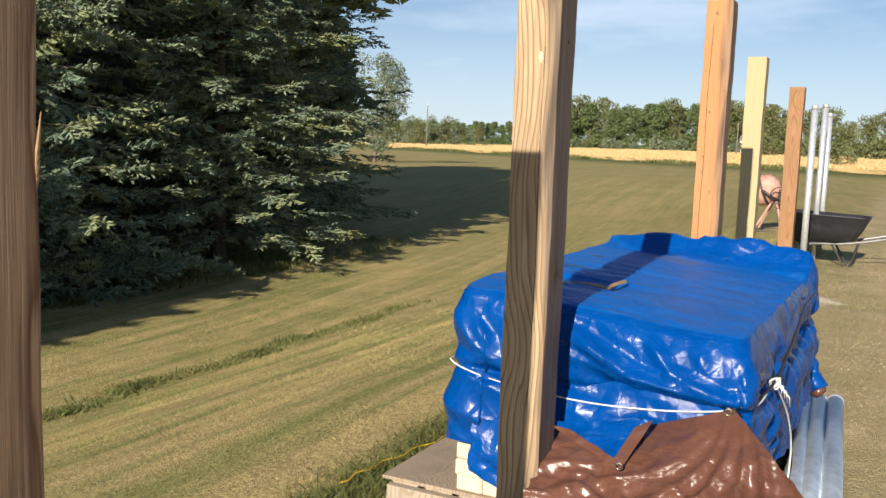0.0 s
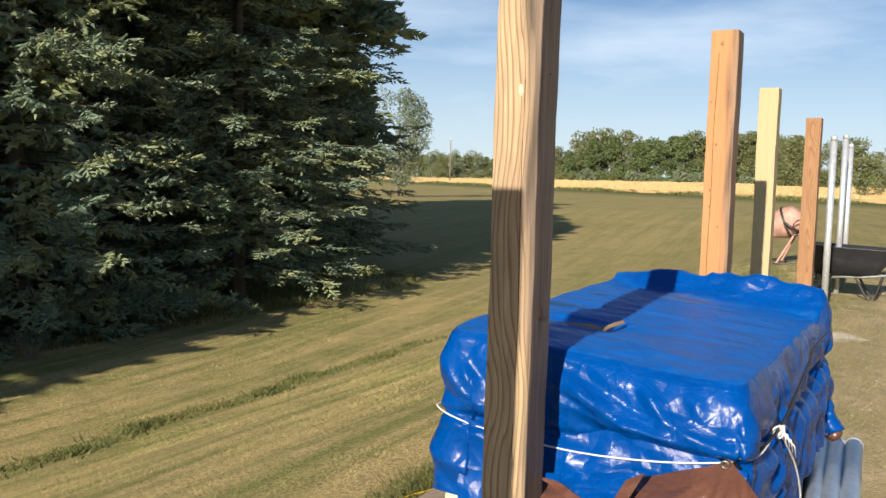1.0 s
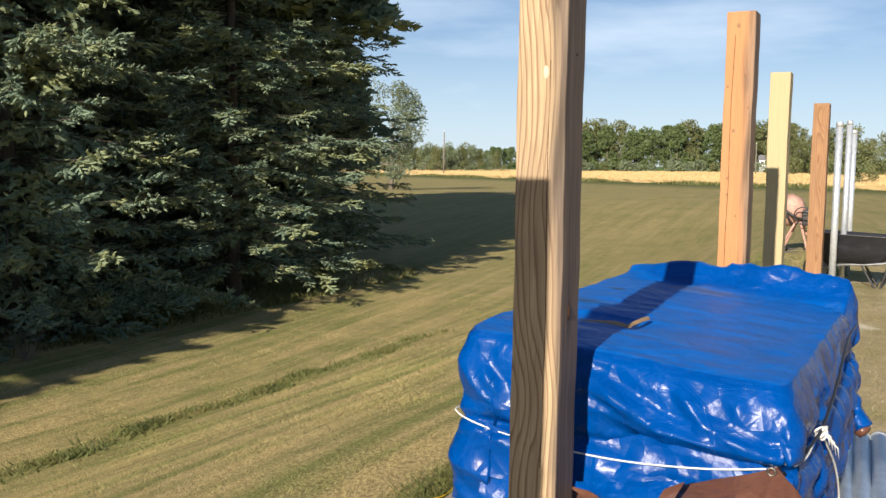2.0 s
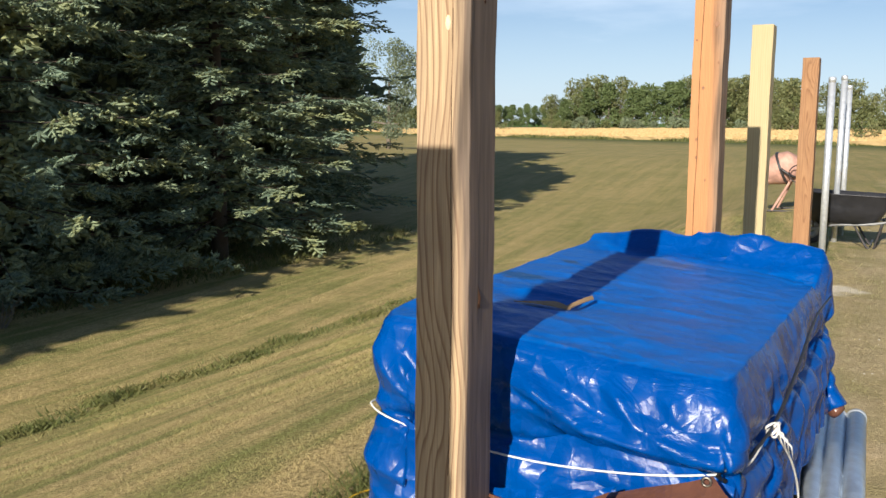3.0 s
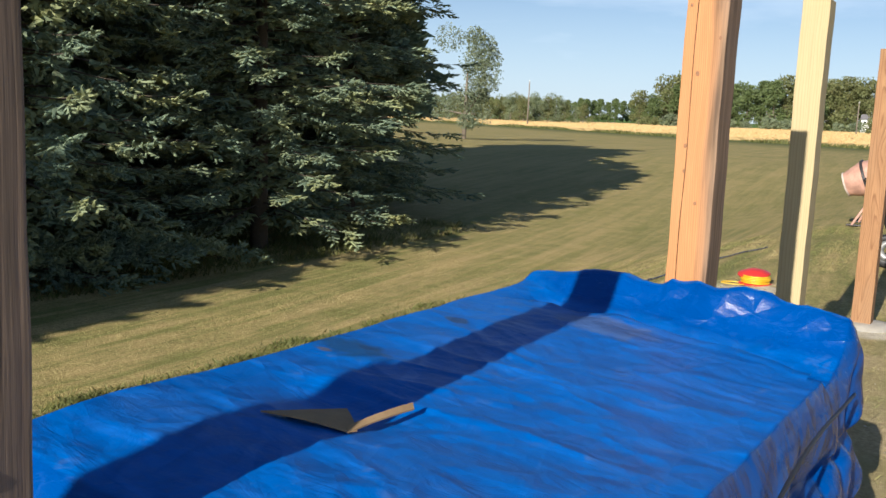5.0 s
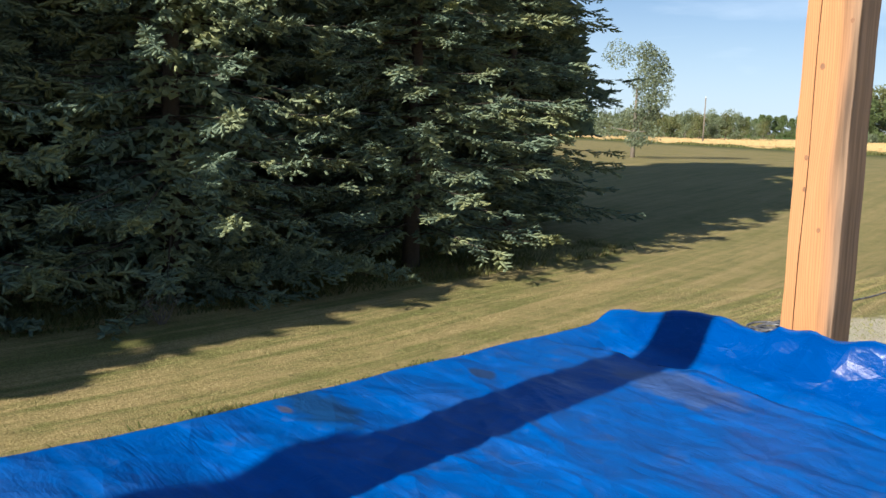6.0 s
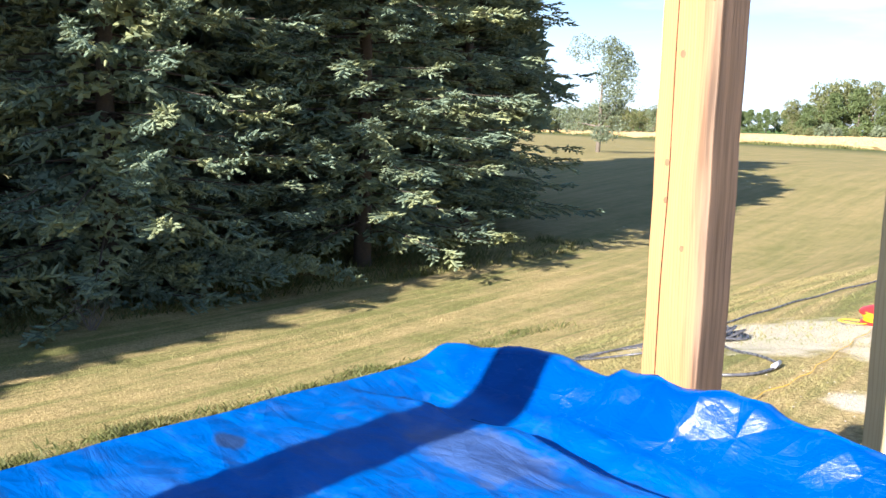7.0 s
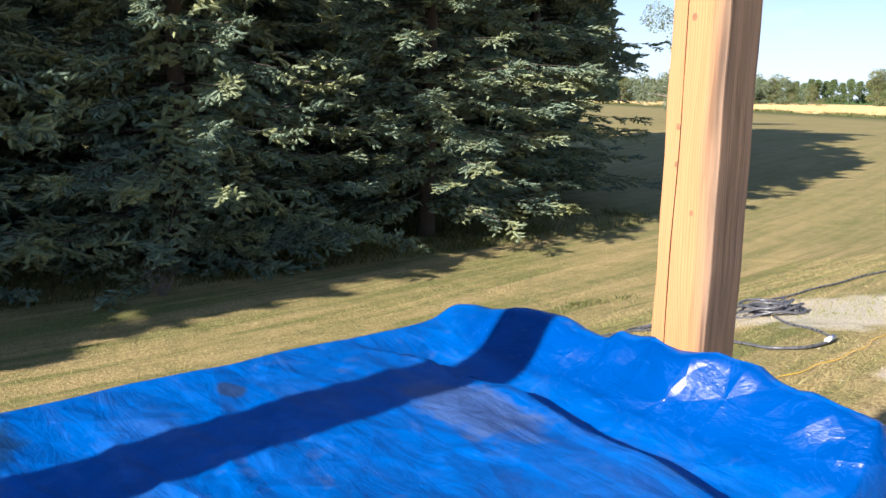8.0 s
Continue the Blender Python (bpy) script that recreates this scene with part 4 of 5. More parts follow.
# steel tubes lying beside the stack
for x0, y0, x1, y1 in ((0.762, 2.80, 0.867, 0.90), (0.681, 2.76, 0.790, 0.86), (0.607, 2.70, 0.735, 0.80)):
    t = thing("steel_tube", "bluish galvanised steel tube lying on the soil", "tube", (0, 0, 0), 0, "tubes lying beside the stack")
    za, zb = gz(x0, y0) + 0.046, gz(x1, y1) + 0.046
    part("tube", tube([(x0, y0, za), (x1, y1, zb)], 0.045, 22), zinc_m, t, soft=True)
    d = (Vector((x0, y0, za)) - Vector((x1, y1, zb))).normalized()
    e = Vector((x0, y0, za))
    part("end_cap", tube([e - d * 0.03, e + d * 0.004, e + d * 0.008], [0.0475, 0.0475, 0.040], 22), steel_m, t, "bright rounded end cap", True)

# ---- spruces ----
def shoot(p, d, up, length, count, needle, width, r, plump):
    """One shoot from p along d: a plump brush of needles, solid at the heart and fringed outside."""
    side = np.cross(d, up)
    side /= np.linalg.norm(side) + 1e-9
    nor = np.cross(side, d)
    turn = r.uniform(0, math.tau)
    n = 4 if plump else 3
    ring = [np.cos(turn + k * math.tau / n) * side + np.sin(turn + k * math.tau / n) * nor for k in range(n)]
    core = needle * 0.52
    tip_ = p + d * length
    low = [p + d * length * (0.22 if plump else 0.4) + o * core for o in ring]
    high = [p + d * length * 0.74 + o * core * 0.85 for o in ring]
    tris = []
    for k in range(n):
        j = (k + 1) % n
        if plump:
            tris += [[low[k], low[j], high[j]], [low[k], high[j], high[k]], [high[k], high[j], tip_]]
        else:
            tris += [[low[k], low[j], tip_]]
    k = np.arange(count)
    t = (k + r.random(count)) / count
    a = k * 2.4 + r.random(count)
    out = np.cos(a)[:, None] * side + np.sin(a)[:, None] * nor
    base = p + t[:, None] * d * length
    ax_ = out * 0.85 + d * 0.7
    tip = base + ax_ * (needle * r.uniform(0.85, 1.2, count) * (1.05 - 0.3 * t))[:, None]
    w = np.cross(ax_, d)
    w /= np.linalg.norm(w, axis=1)[:, None] + 1e-9
    return np.concatenate([np.array(tris), np.stack([base - w * width, base + w * width, tip], 1)])


def spray(r, shoots, count, needle, width, plump=False):
    """One flat drooping spray of spruce twigs along +y, about 1 long."""
    tris = []
    up = np.array([0, 0, 1.0])
    tris.append(shoot(np.array([0, 0.35, 0.0]), np.array([0, 0.98, 0.1]), up, 0.62, count + 2, needle, width, r, plump))
    for i in range(shoots):
        t = 0.12 + 0.8 * i / shoots
        sgn = 1 if i % 2 else -1
        ang = r.uniform(0.7, 1.05)
        d = np.array([sgn * math.sin(ang), math.cos(ang), r.uniform(-0.65, 0.75)])
        d /= np.linalg.norm(d)
        L = (0.42 - 0.24 * t) * r.uniform(0.75, 1.2)
        tris.append(shoot(np.array([0, t, -0.05 * t]), d, up, L, count, needle, width, r, plump))
    return np.concatenate(tris)


def crown(seed, height, radius, skirt, dense_to, fine, coarse, step=0.30, per=7):
    """All needles of a spruce: whorls of drooping limbs with sprays, dense and fine on the lower part."""
    r = np.random.default_rng(seed)
    M, O = {0: [], 1: [], 2: []}, {0: [], 1: [], 2: []}
    limbs = []
    z = skirt
    while z < height - 0.3:
        low = z < dense_to
        frac = 1 - z / height
        for _ in range(per if low else 6):
            a = r.uniform(0, math.tau)
            L = radius * (frac ** 0.55) * r.uniform(0.72, 1.12) * (0.86 + 0.14 * math.sin(a * 3 + seed)) * (0.75 + 0.25 * min(1, (z - skirt + 0.4) / 1.2))
            up0 = r.uniform(-0.08, 0.16)
            z0 = z + r.uniform(-0.15, 0.15)
            pt = lambda s: np.array([math.cos(a) * L * s, math.sin(a) * L * s, max(0.15, z0 + up0 * L * s - 0.26 * L * s * s + 0.16 * L * s ** 4)])
            limbs.append([pt(s) for s in (0.0, 0.35, 0.7, 0.95)])
            s = 0.12 if low else 0.25
            gap = 0.19 / max(L, 0.4) if low else 0.34 / max(L, 0.4)
            k = 0
            while s < 1.0:
                p = pt(s)
                d = pt(min(1, s + 0.05)) - pt(s - 0.05)
                d /= np.linalg.norm(d)
                yaw = (1 if k % 2 else -1) * r.uniform(0.35, 1.05) * (1.05 - s * 0.7)
                c, sn = math.cos(yaw), math.sin(yaw)
                f = np.array([d[0] * c - d[1] * sn, d[0] * sn + d[1] * c, d[2] - r.uniform(-0.1, 0.75)])
                f /= np.linalg.norm(f)
                up = np.array([r.normal(0, 0.3), r.normal(0, 0.3), 1.0])
                x = np.cross(f, up)
                x /= np.linalg.norm(x)
                u = np.cross(x, f)
                inner = s < 0.42
                size = (r.uniform(0.8, 1.15) if inner else r.uniform(0.40, 0.72)) if low else r.uniform(1.1, 1.6)
                key = (2 if inner else 0) if low else 1
                M[key].append(np.stack([x, f, u], 1) * size)
                O[key].append(p)
                s += gap * r.uniform(0.7, 1.3) * (1.8 if low and s < 0.42 else 1.0)
                k += 1
            f = d
            M[0 if low else 1].append(np.stack([np.cross(f, [0, 0, 1.0]), f, [0, 0, 1.0]], 1) * (0.6 if low else 1.0))
            O[0 if low else 1].append(pt(0.93))
        z += step if low else 0.55
    tris = []
    for key, tmpl in ((0, fine), (1, coarse), (2, mid_t)):
        if not M[key]:
            continue
        m, o = np.array(M[key]), np.array(O[key])
        which = r.integers(0, len(tmpl), len(m))
        for w, t in enumerate(tmpl):
            sel = which == w
            tr = np.einsum("nij,tkj->ntki", m[sel], t) + o[sel][:, None, None, :]
            tris.append(tr.reshape(-1, 3, 3))
    return np.concatenate(tris), limbs


r0 = np.random.default_rng(3)
fine_t = [spray(r0, 8, 7, 0.090, 0.019, True) for _ in range(4)]
mid_t = [spray(r0, 8, 3, 0.14, 0.04) for _ in range(3)]
coarse_t = [spray(r0, 7, 2, 0.24, 0.10) for _ in range(3)]


def spruce_kind(seed, height, radius, skirt, dense_to, fine, step, per):
    tris, limbs = crown(seed, height, radius, skirt, dense_to, fine, coarse_t, step, per)
    needles = tri_mesh("crown", tris, needle_m)
    wood_ = [tube(q, [0.028, 0.02, 0.012, 0.004], 4, caps=False) for q in limbs if q[0][2] < dense_to]
    lm = raw_mesh("branchwork", *join(*wood_), bark_m)
    trunk = raw_mesh("trunk", *tube([(0, 0, -0.3), (0.02, 0, 0.3), (0, 0.02, height * 0.4), (0, 0, height)], [0.24, 0.19, 0.13, 0.01], 12), bark_m, True)
    return trunk, lm, needles


def spruce(kind_, x, y, turn, label, k=1.0):
    t = thing("spruce_tree", label, "spruce tree", (x, y, gz(x, y)), turn, "row of spruces")
    t.scale = (k, k, k)
    for nm, me in zip(("trunk", "branchwork", "crown"), kind_):
        part(nm, me, None, t)
    return t


KA = spruce_kind(11, 15.0, 4.1, 0.30, 8.8, fine_t, 0.34, 6)
KB = spruce_kind(12, 16.0, 4.2, 1.15, 10.8, fine_t, 0.37, 6)
KC = spruce_kind(13, 15.5, 4.2, 0.3, 2.6, mid_t, 0.42, 6)
KD = spruce_kind(14, 16.0, 4.4, 0.3, 0.4, mid_t, 0.33, 8)
full = "tall dark blue-green spruce with drooping boughs near the ground"
spruce(KA, -13.6, 2.6, 0, full)
second = spruce(KA, -13.1, 8.0, 140, full, 0.97)
second.scale = (0.97, 0.97, 0.86)
second.matrix_basis = Matrix.LocRotScale(second.location, second.rotation_euler, second.scale)


def low_boughs(tree):
    """Long lowest limbs that lie out over the mown edge, thick with fresh shoots."""
    r = np.random.default_rng(61)
    to_local = tree.matrix_basis.inverted()
    sprays_, limbs = [], []
    for i in range(11):
        f = i / 10
        x, y = -11.9 + 1.25 * f + r.uniform(-0.15, 0.15), 7.6 + 3.6 * f
        tip = Vector((x, y, gz(x, y) + r.uniform(0.22, 0.42)))
        root = Vector((-12.9, 8.0 + 0.9 * f, gz(-12.9, 8.0) + 0.7))
        mid = root.lerp(tip, 0.55) + Vector((0, 0, 0.12))
        q = spline([root, mid, tip], 6)
        limbs.append(tube([to_local @ p for p in q], [0.03 * (1 - k / 14) for k in range(len(q))], 5))
        for k in range(4, len(q)):
            for _ in range(3):
                a = r.uniform(-1.2, 0.5)
                d = np.array([math.cos(a), math.sin(a) + 0.5, r.uniform(0.0, 0.7)])
                d /= np.linalg.norm(d)
                sx = np.cross(d, [0.1, 0.1, 1.0])
                sx /= np.linalg.norm(sx)
                m = np.stack([sx, d, np.cross(sx, d)], 1) * r.uniform(0.28, 0.5)
                t = np.einsum("ij,tkj->tki", m, fine_t[r.integers(0, len(fine_t))]) + np.array(q[k])
                sprays_.append(t)
    tri = np.concatenate(sprays_).reshape(-1, 3)
    mw = np.array(to_local)
    part("low_bough_needles", tri_mesh("low_bough_needles", (tri @ mw[:3, :3].T + mw[:3, 3]).reshape(-1, 3, 3), needle_m), None, tree, "low boughs lying over the grass")
    part("low_bough_wood", join(*limbs), bark_m, tree)


low_boughs(second)
mid_tree = spruce(KB, -13.0, 13.6, 20, "tall spruce with bare lower trunk and lit bough tips")
mid_tree.scale = (1.0, 1.0, 0.69)
last = spruce(KB, -15.4, 19.6, 200, "last tall spruce of the row beside the open field", 1.05)
last.scale = (1.05, 1.05, 0.636)
# Two unseen trees, added for the shade they cast on lawn and row.
spruce(KC, -14.0, -2.8, 60, full)
shade_spruce = spruce(KC, -11.0, -7.6, 150, "unseen spruce that shades the lawn and the row")
shade_spruce.scale = (1.0, 1.0, 0.60)
for i in range(7):
    spruce(KC, -18.4 - 0.06 * i + 0.5 * math.sin(i * 2.1), 0.3 + i * 3.55, i * 77, "dark spruce standing behind the front row", 0.96 + 0.03 * (i % 3))
for i in range(7):
    spruce(KD, -22.6 + 0.6 * math.sin(i * 1.7), -1.5 + i * 3.9, i * 53, "dark spruce deep in the grove", 1.0)

# leafless dead twigs at the foot of the row
t = thing("dead_shrub", "small bare grey shrub at the spruces' edge", "shrub", (-10.9, 6.6, gz(-10.9, 6.6)))
tw = []
r1 = np.random.default_rng(5)
for i in range(26):
    a, h = r1.uniform(0, math.tau), r1.uniform(0.25, 0.6)
    q = [(0.2 * math.cos(a) * k + r1.normal(0, 0.03), 0.35 * math.sin(a) * k + r1.normal(0, 0.03), h * k) for k in (0, 0.4, 0.75, 1)]
    tw.append(tube(q, [0.006, 0.004, 0.003, 0.0015], 4))
for q in tw:
    part("twig", q, polewood_m, t)


# ---- far trees ----
def leafy(seed, height, width, count, leaf, base=0.12, gaps=0.5):
    """A broad-leaved tree: clumps of loose leaves on lobes round a forked trunk. Returns trunk and crown meshes' data."""
    r = np.random.default_rng(seed)
    lobes = []
    for i in range(15):
        a, q = r.uniform(0, math.tau), r.uniform(0.05, 1.0)
        zz = height * (base + (0.93 - base) * ((i + r.random()) / 15) ** 0.9)
        rr = width * 0.5 * (1 - 0.75 * max(0.0, zz / height - 0.35)) * q * 0.85
        lobes.append((rr * math.cos(a), rr * math.sin(a), zz, width * r.uniform(0.13, 0.24)))
    lobes = np.array(lobes)
    w = lobes[r.integers(0, len(lobes), count)]
    d = r.normal(0, 1, (count, 3))
    d /= np.linalg.norm(d, axis=1)[:, None]
    rad = w[:, 3] * r.uniform(0.55, 1.08, count)
    c = w[:, :3] + d * rad[:, None] * np.array([1, 1, 0.85])
    u, v = r.normal(0, 1, (count, 3)), r.normal(0, 1, (count, 3))
    u /= np.linalg.norm(u, axis=1)[:, None]
    v /= np.linalg.norm(v, axis=1)[:, None]
    s = leaf * r.uniform(0.6, 1.4, count)[:, None]
    tris = np.stack([c - u * s, c + u * s, c + v * s * 1.4], 1)
    limbs = [tube([(0, 0, -0.5), (0.05, 0, height * 0.3), (0.0, 0.1, height * 0.6)], [height * 0.022, height * 0.017, height * 0.006], 8)]
    for x, y, zz, q in lobes[:7]:
        limbs.append(tube([(0, 0, height * 0.22), (x * 0.5, y * 0.5, (zz + height * 0.22) * 0.5), (x, y, zz)], [height * 0.010, height * 0.007, height * 0.002], 5))
    return join(*limbs), tris


def tree_kind(seed, height, width, count, leaf, m, base=0.12):
    limbs, tris = leafy(seed, height, width, count, leaf, base)
    return raw_mesh("trunk", *limbs, polewood_m, True), tri_mesh("crown", tris, m)


def far_tree(kind_, az, r, k, name="broadleaf_tree", label="full green broadleaf tree in the far wood", group="far wood", turn=0.0, squash=1.0):
    x, y = -r * math.sin(radians(az)), r * math.cos(radians(az))
    t = thing(name, label, "tree", (x, y, gz(x, y)), turn, group)
    t.scale = (k, k, k * squash)
    for nm, me in zip(("trunk", "crown"), kind_):
        part(nm, me, None, t)
    return t


FK = [tree_kind(21, 17, 13, 3600, 0.40, leaf_ms[0], 0.07), tree_kind(22, 18, 14, 3600, 0.40, leaf_ms[1], 0.07), tree_kind(23, 16, 14, 3600, 0.40, leaf_ms[0], 0.07)]
HK = [tree_kind(33, 17, 13, 3000, 0.34, leaf_ms[2], 0.07), tree_kind(34, 16, 14, 3000, 0.34, leaf_ms[1], 0.07)]
BK = [tree_kind(25, 5, 8, 1100, 0.35, leaf_ms[1], 0.0), tree_kind(26, 4, 7, 1100, 0.35, leaf_ms[2], 0.0)]
r2 = np.random.default_rng(31)
az = 21.4
while az > 7.0:
    edge = min(1.0, 0.62 + (21.6 - az) * 0.16)
    far_tree(FK[r2.integers(0, 3)], az, 372 + r2.uniform(-12, 14), r2.uniform(0.98, 1.22) * edge, turn=r2.uniform(0, 360))
    az -= r2.uniform(0.5, 0.85)
az = 21.0
while az > 5.0:
    far_tree(BK[r2.integers(0, 2)], az, 345 + r2.uniform(-10, 10), r2.uniform(0.6, 1.15), "shrub", "rounded green shrub before the far wood", "far shrubs", r2.uniform(0, 360))
    az -= r2.uniform(0.6, 1.3)
for az in (8.2, 7.2, 6.3, 5.2, 4.1, 3.0, 1.9, 0.9, -0.2, -1.4, -2.6):
    far_tree(FK[1], az, 300 + r2.uniform(-20, 20), r2.uniform(0.62, 0.86), label="olive green tree with yellowing leaves", turn=r2.uniform(0, 360))
for az in (7.8, 5.7, 4.5, 2.4, 1.2, -0.8, -2.0):
    far_tree(BK[0], az, 255 + r2.uniform(-20, 10), r2.uniform(0.8, 1.3), "shrub", "rounded olive shrub beyond the wheat", "far shrubs", r2.uniform(0, 360))
az = 38.0
while az > 24.2:
    h = 0.66 if az > 26.3 else 0.5
    far_tree(HK[r2.integers(0, 2)], az, 330 + r2.uniform(-15, 25), r2.uniform(0.75, 1.0) * h, label="thin grey-green tree in a distant hedge", group="far hedge", turn=r2.uniform(0, 360))
    az -= r2.uniform(0.4, 0.75)
az = 36.0
while az > 19.0:
    far_tree(FK[0], az, 690 + r2.uniform(-20, 20), r2.uniform(0.8, 1.02), label="dark leafy tree in a distant wood", group="distant wood", turn=r2.uniform(0, 360))
    az -= r2.uniform(0.32, 0.5)
ISO = tree_kind(27, 6.2, 5.6, 2600, 0.16, leaf_ms[1], 0.16)
far_tree(ISO, 3.3, 139, 1.0, label="small round green tree standing before the wheat", group="")
POP = tree_kind(28, 8.2, 5.4, 8500, 0.085, leaf_material("poplar_leaves", ((0.16, 0.20, 0.12), (0.27, 0.31, 0.20), (0.22, 0.24, 0.13)), 0.6, 0.4), 0.10)
far_tree(POP, 31.7, 66, 1.0, label="pale silvery poplar beyond the spruces", group="")

# dark conifers over the far wood
def far_spruce():
    tr = []
    r = np.random.default_rng(8)
    for i in range(900):
        q = r.random() ** 0.8
        a = r.uniform(0, math.tau)
        rad = 2.6 * (1 - q) * r.uniform(0.5, 1.1) + 0.1
        c = np.array([rad * math.cos(a), rad * math.sin(a), 17 * q + 0.5])
        o = np.array([math.cos(a), math.sin(a), -0.3])
        sd = np.array([-math.sin(a), math.cos(a), 0]) * 0.45
        tr.append([c - sd, c + sd, c + o * 1.0])
    return raw_mesh("trunk", *tube([(0, 0, -0.5), (0, 0, 17.5)], [0.25, 0.03], 8), bark_m), tri_mesh("crown", np.array(tr), needle_m)


FS = far_spruce()
for az, r, k in ((10.7, 384, 1.05), (10.1, 386, 0.95), (9.5, 380, 0.9), (7.1, 380, 1.1), (6.6, 384, 1.0), (8.9, 388, 0.92)):
    far_tree(FS, az, r, k, "far_spruce", "dark pointed spruce in the far wood", "far spruces")

# utility poles
for x, y, h in ((-100.5, 188.0, 10.4), (-41.0, 256.0, 8.6)):
    t = thing("utility_pole", "grey wooden utility pole beside the wheat field", "utility pole", (x, y, gz(x, y)), 0, "utility poles")
    part("pole", tube([(0, 0, -0.5), (0, 0, h)], [0.17, 0.12], 10), polewood_m, t, soft=True)
    part("insulator", lathe([(0.0, h + 0.35), (0.09, h + 0.3), (0.09, h + 0.1), (0.05, h - 0.05)], 8), white_m, t)

# white house half hidden by the far wood
hx, hy = -366 * math.sin(radians(8.5)), 366 * math.cos(radians(8.5))
t = thing("house", "small white gabled house among the far trees", "house", (hx, hy, gz(hx, hy)))
part("wall", bbox(-2.6, 2.6, -2.5, 2.5, 0, 5.2, 0.05), housew_m, t)
part("roof", ([(-3, -2.9, 5.1), (3, -2.9, 5.1), (3, 2.9, 5.1), (-3, 2.9, 5.1), (-3, 0, 7.0), (3, 0, 7.0)], [(0, 1, 5, 4), (2, 3, 4, 5), (0, 4, 3), (1, 2, 5), (0, 3, 2, 1)]), roof_m, t)
for wx in (-1.3, 1.2):
    w = part("window", bbox(wx - 0.5, wx + 0.5, -2.56, -2.48, 3.2, 4.5, 0.02), white_m, t)
    part("pane", bbox(wx - 0.4, wx + 0.4, -2.60, -2.565, 3.3, 4.4, 0.0), glass_m, w)

# ---- wheelbarrow ----
wb = thing("wheelbarrow", "black wheelbarrow with grey tubular handles standing on soil", "wheelbarrow", (0.08, 10.55, -0.25), 0)
def tray():
    prof = [(0.37, 0.26, 0.30), (0.44, 0.32, 0.5), (0.46, 0.35, 0.66), (0.48, 0.37, 0.665), (0.47, 0.36, 0.655), (0.43, 0.31, 0.5), (0.35, 0.24, 0.315)]
    vs, fs = [], []
    n = 32
    for lx, ly, zz in prof:
        for k in range(n):
            a = k / n * math.tau
            c, sn = math.cos(a), math.sin(a)
            e = 0.28
            x = lx * math.copysign(abs(c) ** e, c)
            y = ly * math.copysign(abs(sn) ** e, sn)
            vs.append((x + (0.10 * (zz - 0.3) / 0.36 if x > 0 else -0.02), y, zz + 0.05 * max(0, -x) - 0.035 * max(0, x)))
    m = len(prof)
    fs = [(i * n + k, i * n + (k + 1) % n, (i + 1) * n + (k + 1) % n, (i + 1) * n + k) for i in range(m - 1) for k in range(n)]
    fs += [tuple(range(n))[::-1], tuple(range((m - 1) * n, m * n))]
    return vs, fs
part("tray", tray(), tray_m, wb, "deep black plastic tray", True)
for sy in (-1, 1):
    part("handle", tube(spline([(-0.40, sy * 0.07, 0.19), (-0.1, sy * 0.2, 0.27), (0.35, sy * 0.26, 0.31), (0.98, sy * 0.31, 0.45)], 6), 0.018, 10), bar_m, wb, "grey steel tube handle", True)
    part("grip", tube([(0.90, sy * 0.302, 0.43), (1.04, sy * 0.315, 0.465)], 0.022, 10), black_m, wb, "", True)
    part("leg", tube(spline([(0.12, sy * 0.22, 0.29), (0.28, sy * 0.23, 0.02), (0.36, sy * 0.23, 0.01), (0.44, sy * 0.25, 0.32)], 6), 0.014, 8), darkbar_m, wb, "", True)
    part("brace", tube([(-0.36, sy * 0.09, 0.21), (-0.34, sy * 0.2, 0.45)], 0.01, 6), darkbar_m, wb)
part("cross_bar", tube([(0.32, -0.23, 0.06), (0.32, 0.23, 0.06)], 0.012, 8), darkbar_m, wb)
wheel = part("wheel", moved(lathe([(0.05, -0.03), (0.12, -0.035), (0.12, 0.035), (0.05, 0.03), (0.05, -0.03)], 24), pose(-0.40, 0, 0.19, 90, 0, 0)), bar_m, wb, "", True)
part("tyre", moved(lathe([(0.12, -0.035), (0.16, -0.045), (0.185, -0.03), (0.192, 0), (0.185, 0.03), (0.16, 0.045), (0.12, 0.035)], 28), pose(-0.40, 0, 0.19, 90, 0, 0)), black_m, wheel, "black rubber tyre", True)

# ---- cement mixer ----
mx = thing("cement_mixer", "faded red cement mixer with crusted tilted drum on legs", "cement mixer", (-1.45, 16.2, gz(-1.45, 16.2)), 0)
tilt = pose(0.0, 0.0, 0.80, 0, -112, 0)
drum = part("drum", moved(lathe([(0.0, -0.30), (0.14, -0.30), (0.27, -0.18), (0.30, 0.0), (0.30, 0.06), (0.20, 0.34), (0.195, 0.36), (0.18, 0.35), (0.27, 0.05), (0.26, -0.15), (0.0, -0.26)], 28), tilt), pink_m, mx, "faded red steel drum with cement crust", True)
part("rim", moved(lathe([(0.20, 0.335), (0.215, 0.345), (0.21, 0.365), (0.19, 0.362)], 28), tilt), cement_m, drum, "pale crusted rim", True)
part("ring_gear", moved(lathe([(0.30, -0.01), (0.325, -0.01), (0.325, 0.035), (0.30, 0.035)], 36), tilt), darkbar_m, drum)
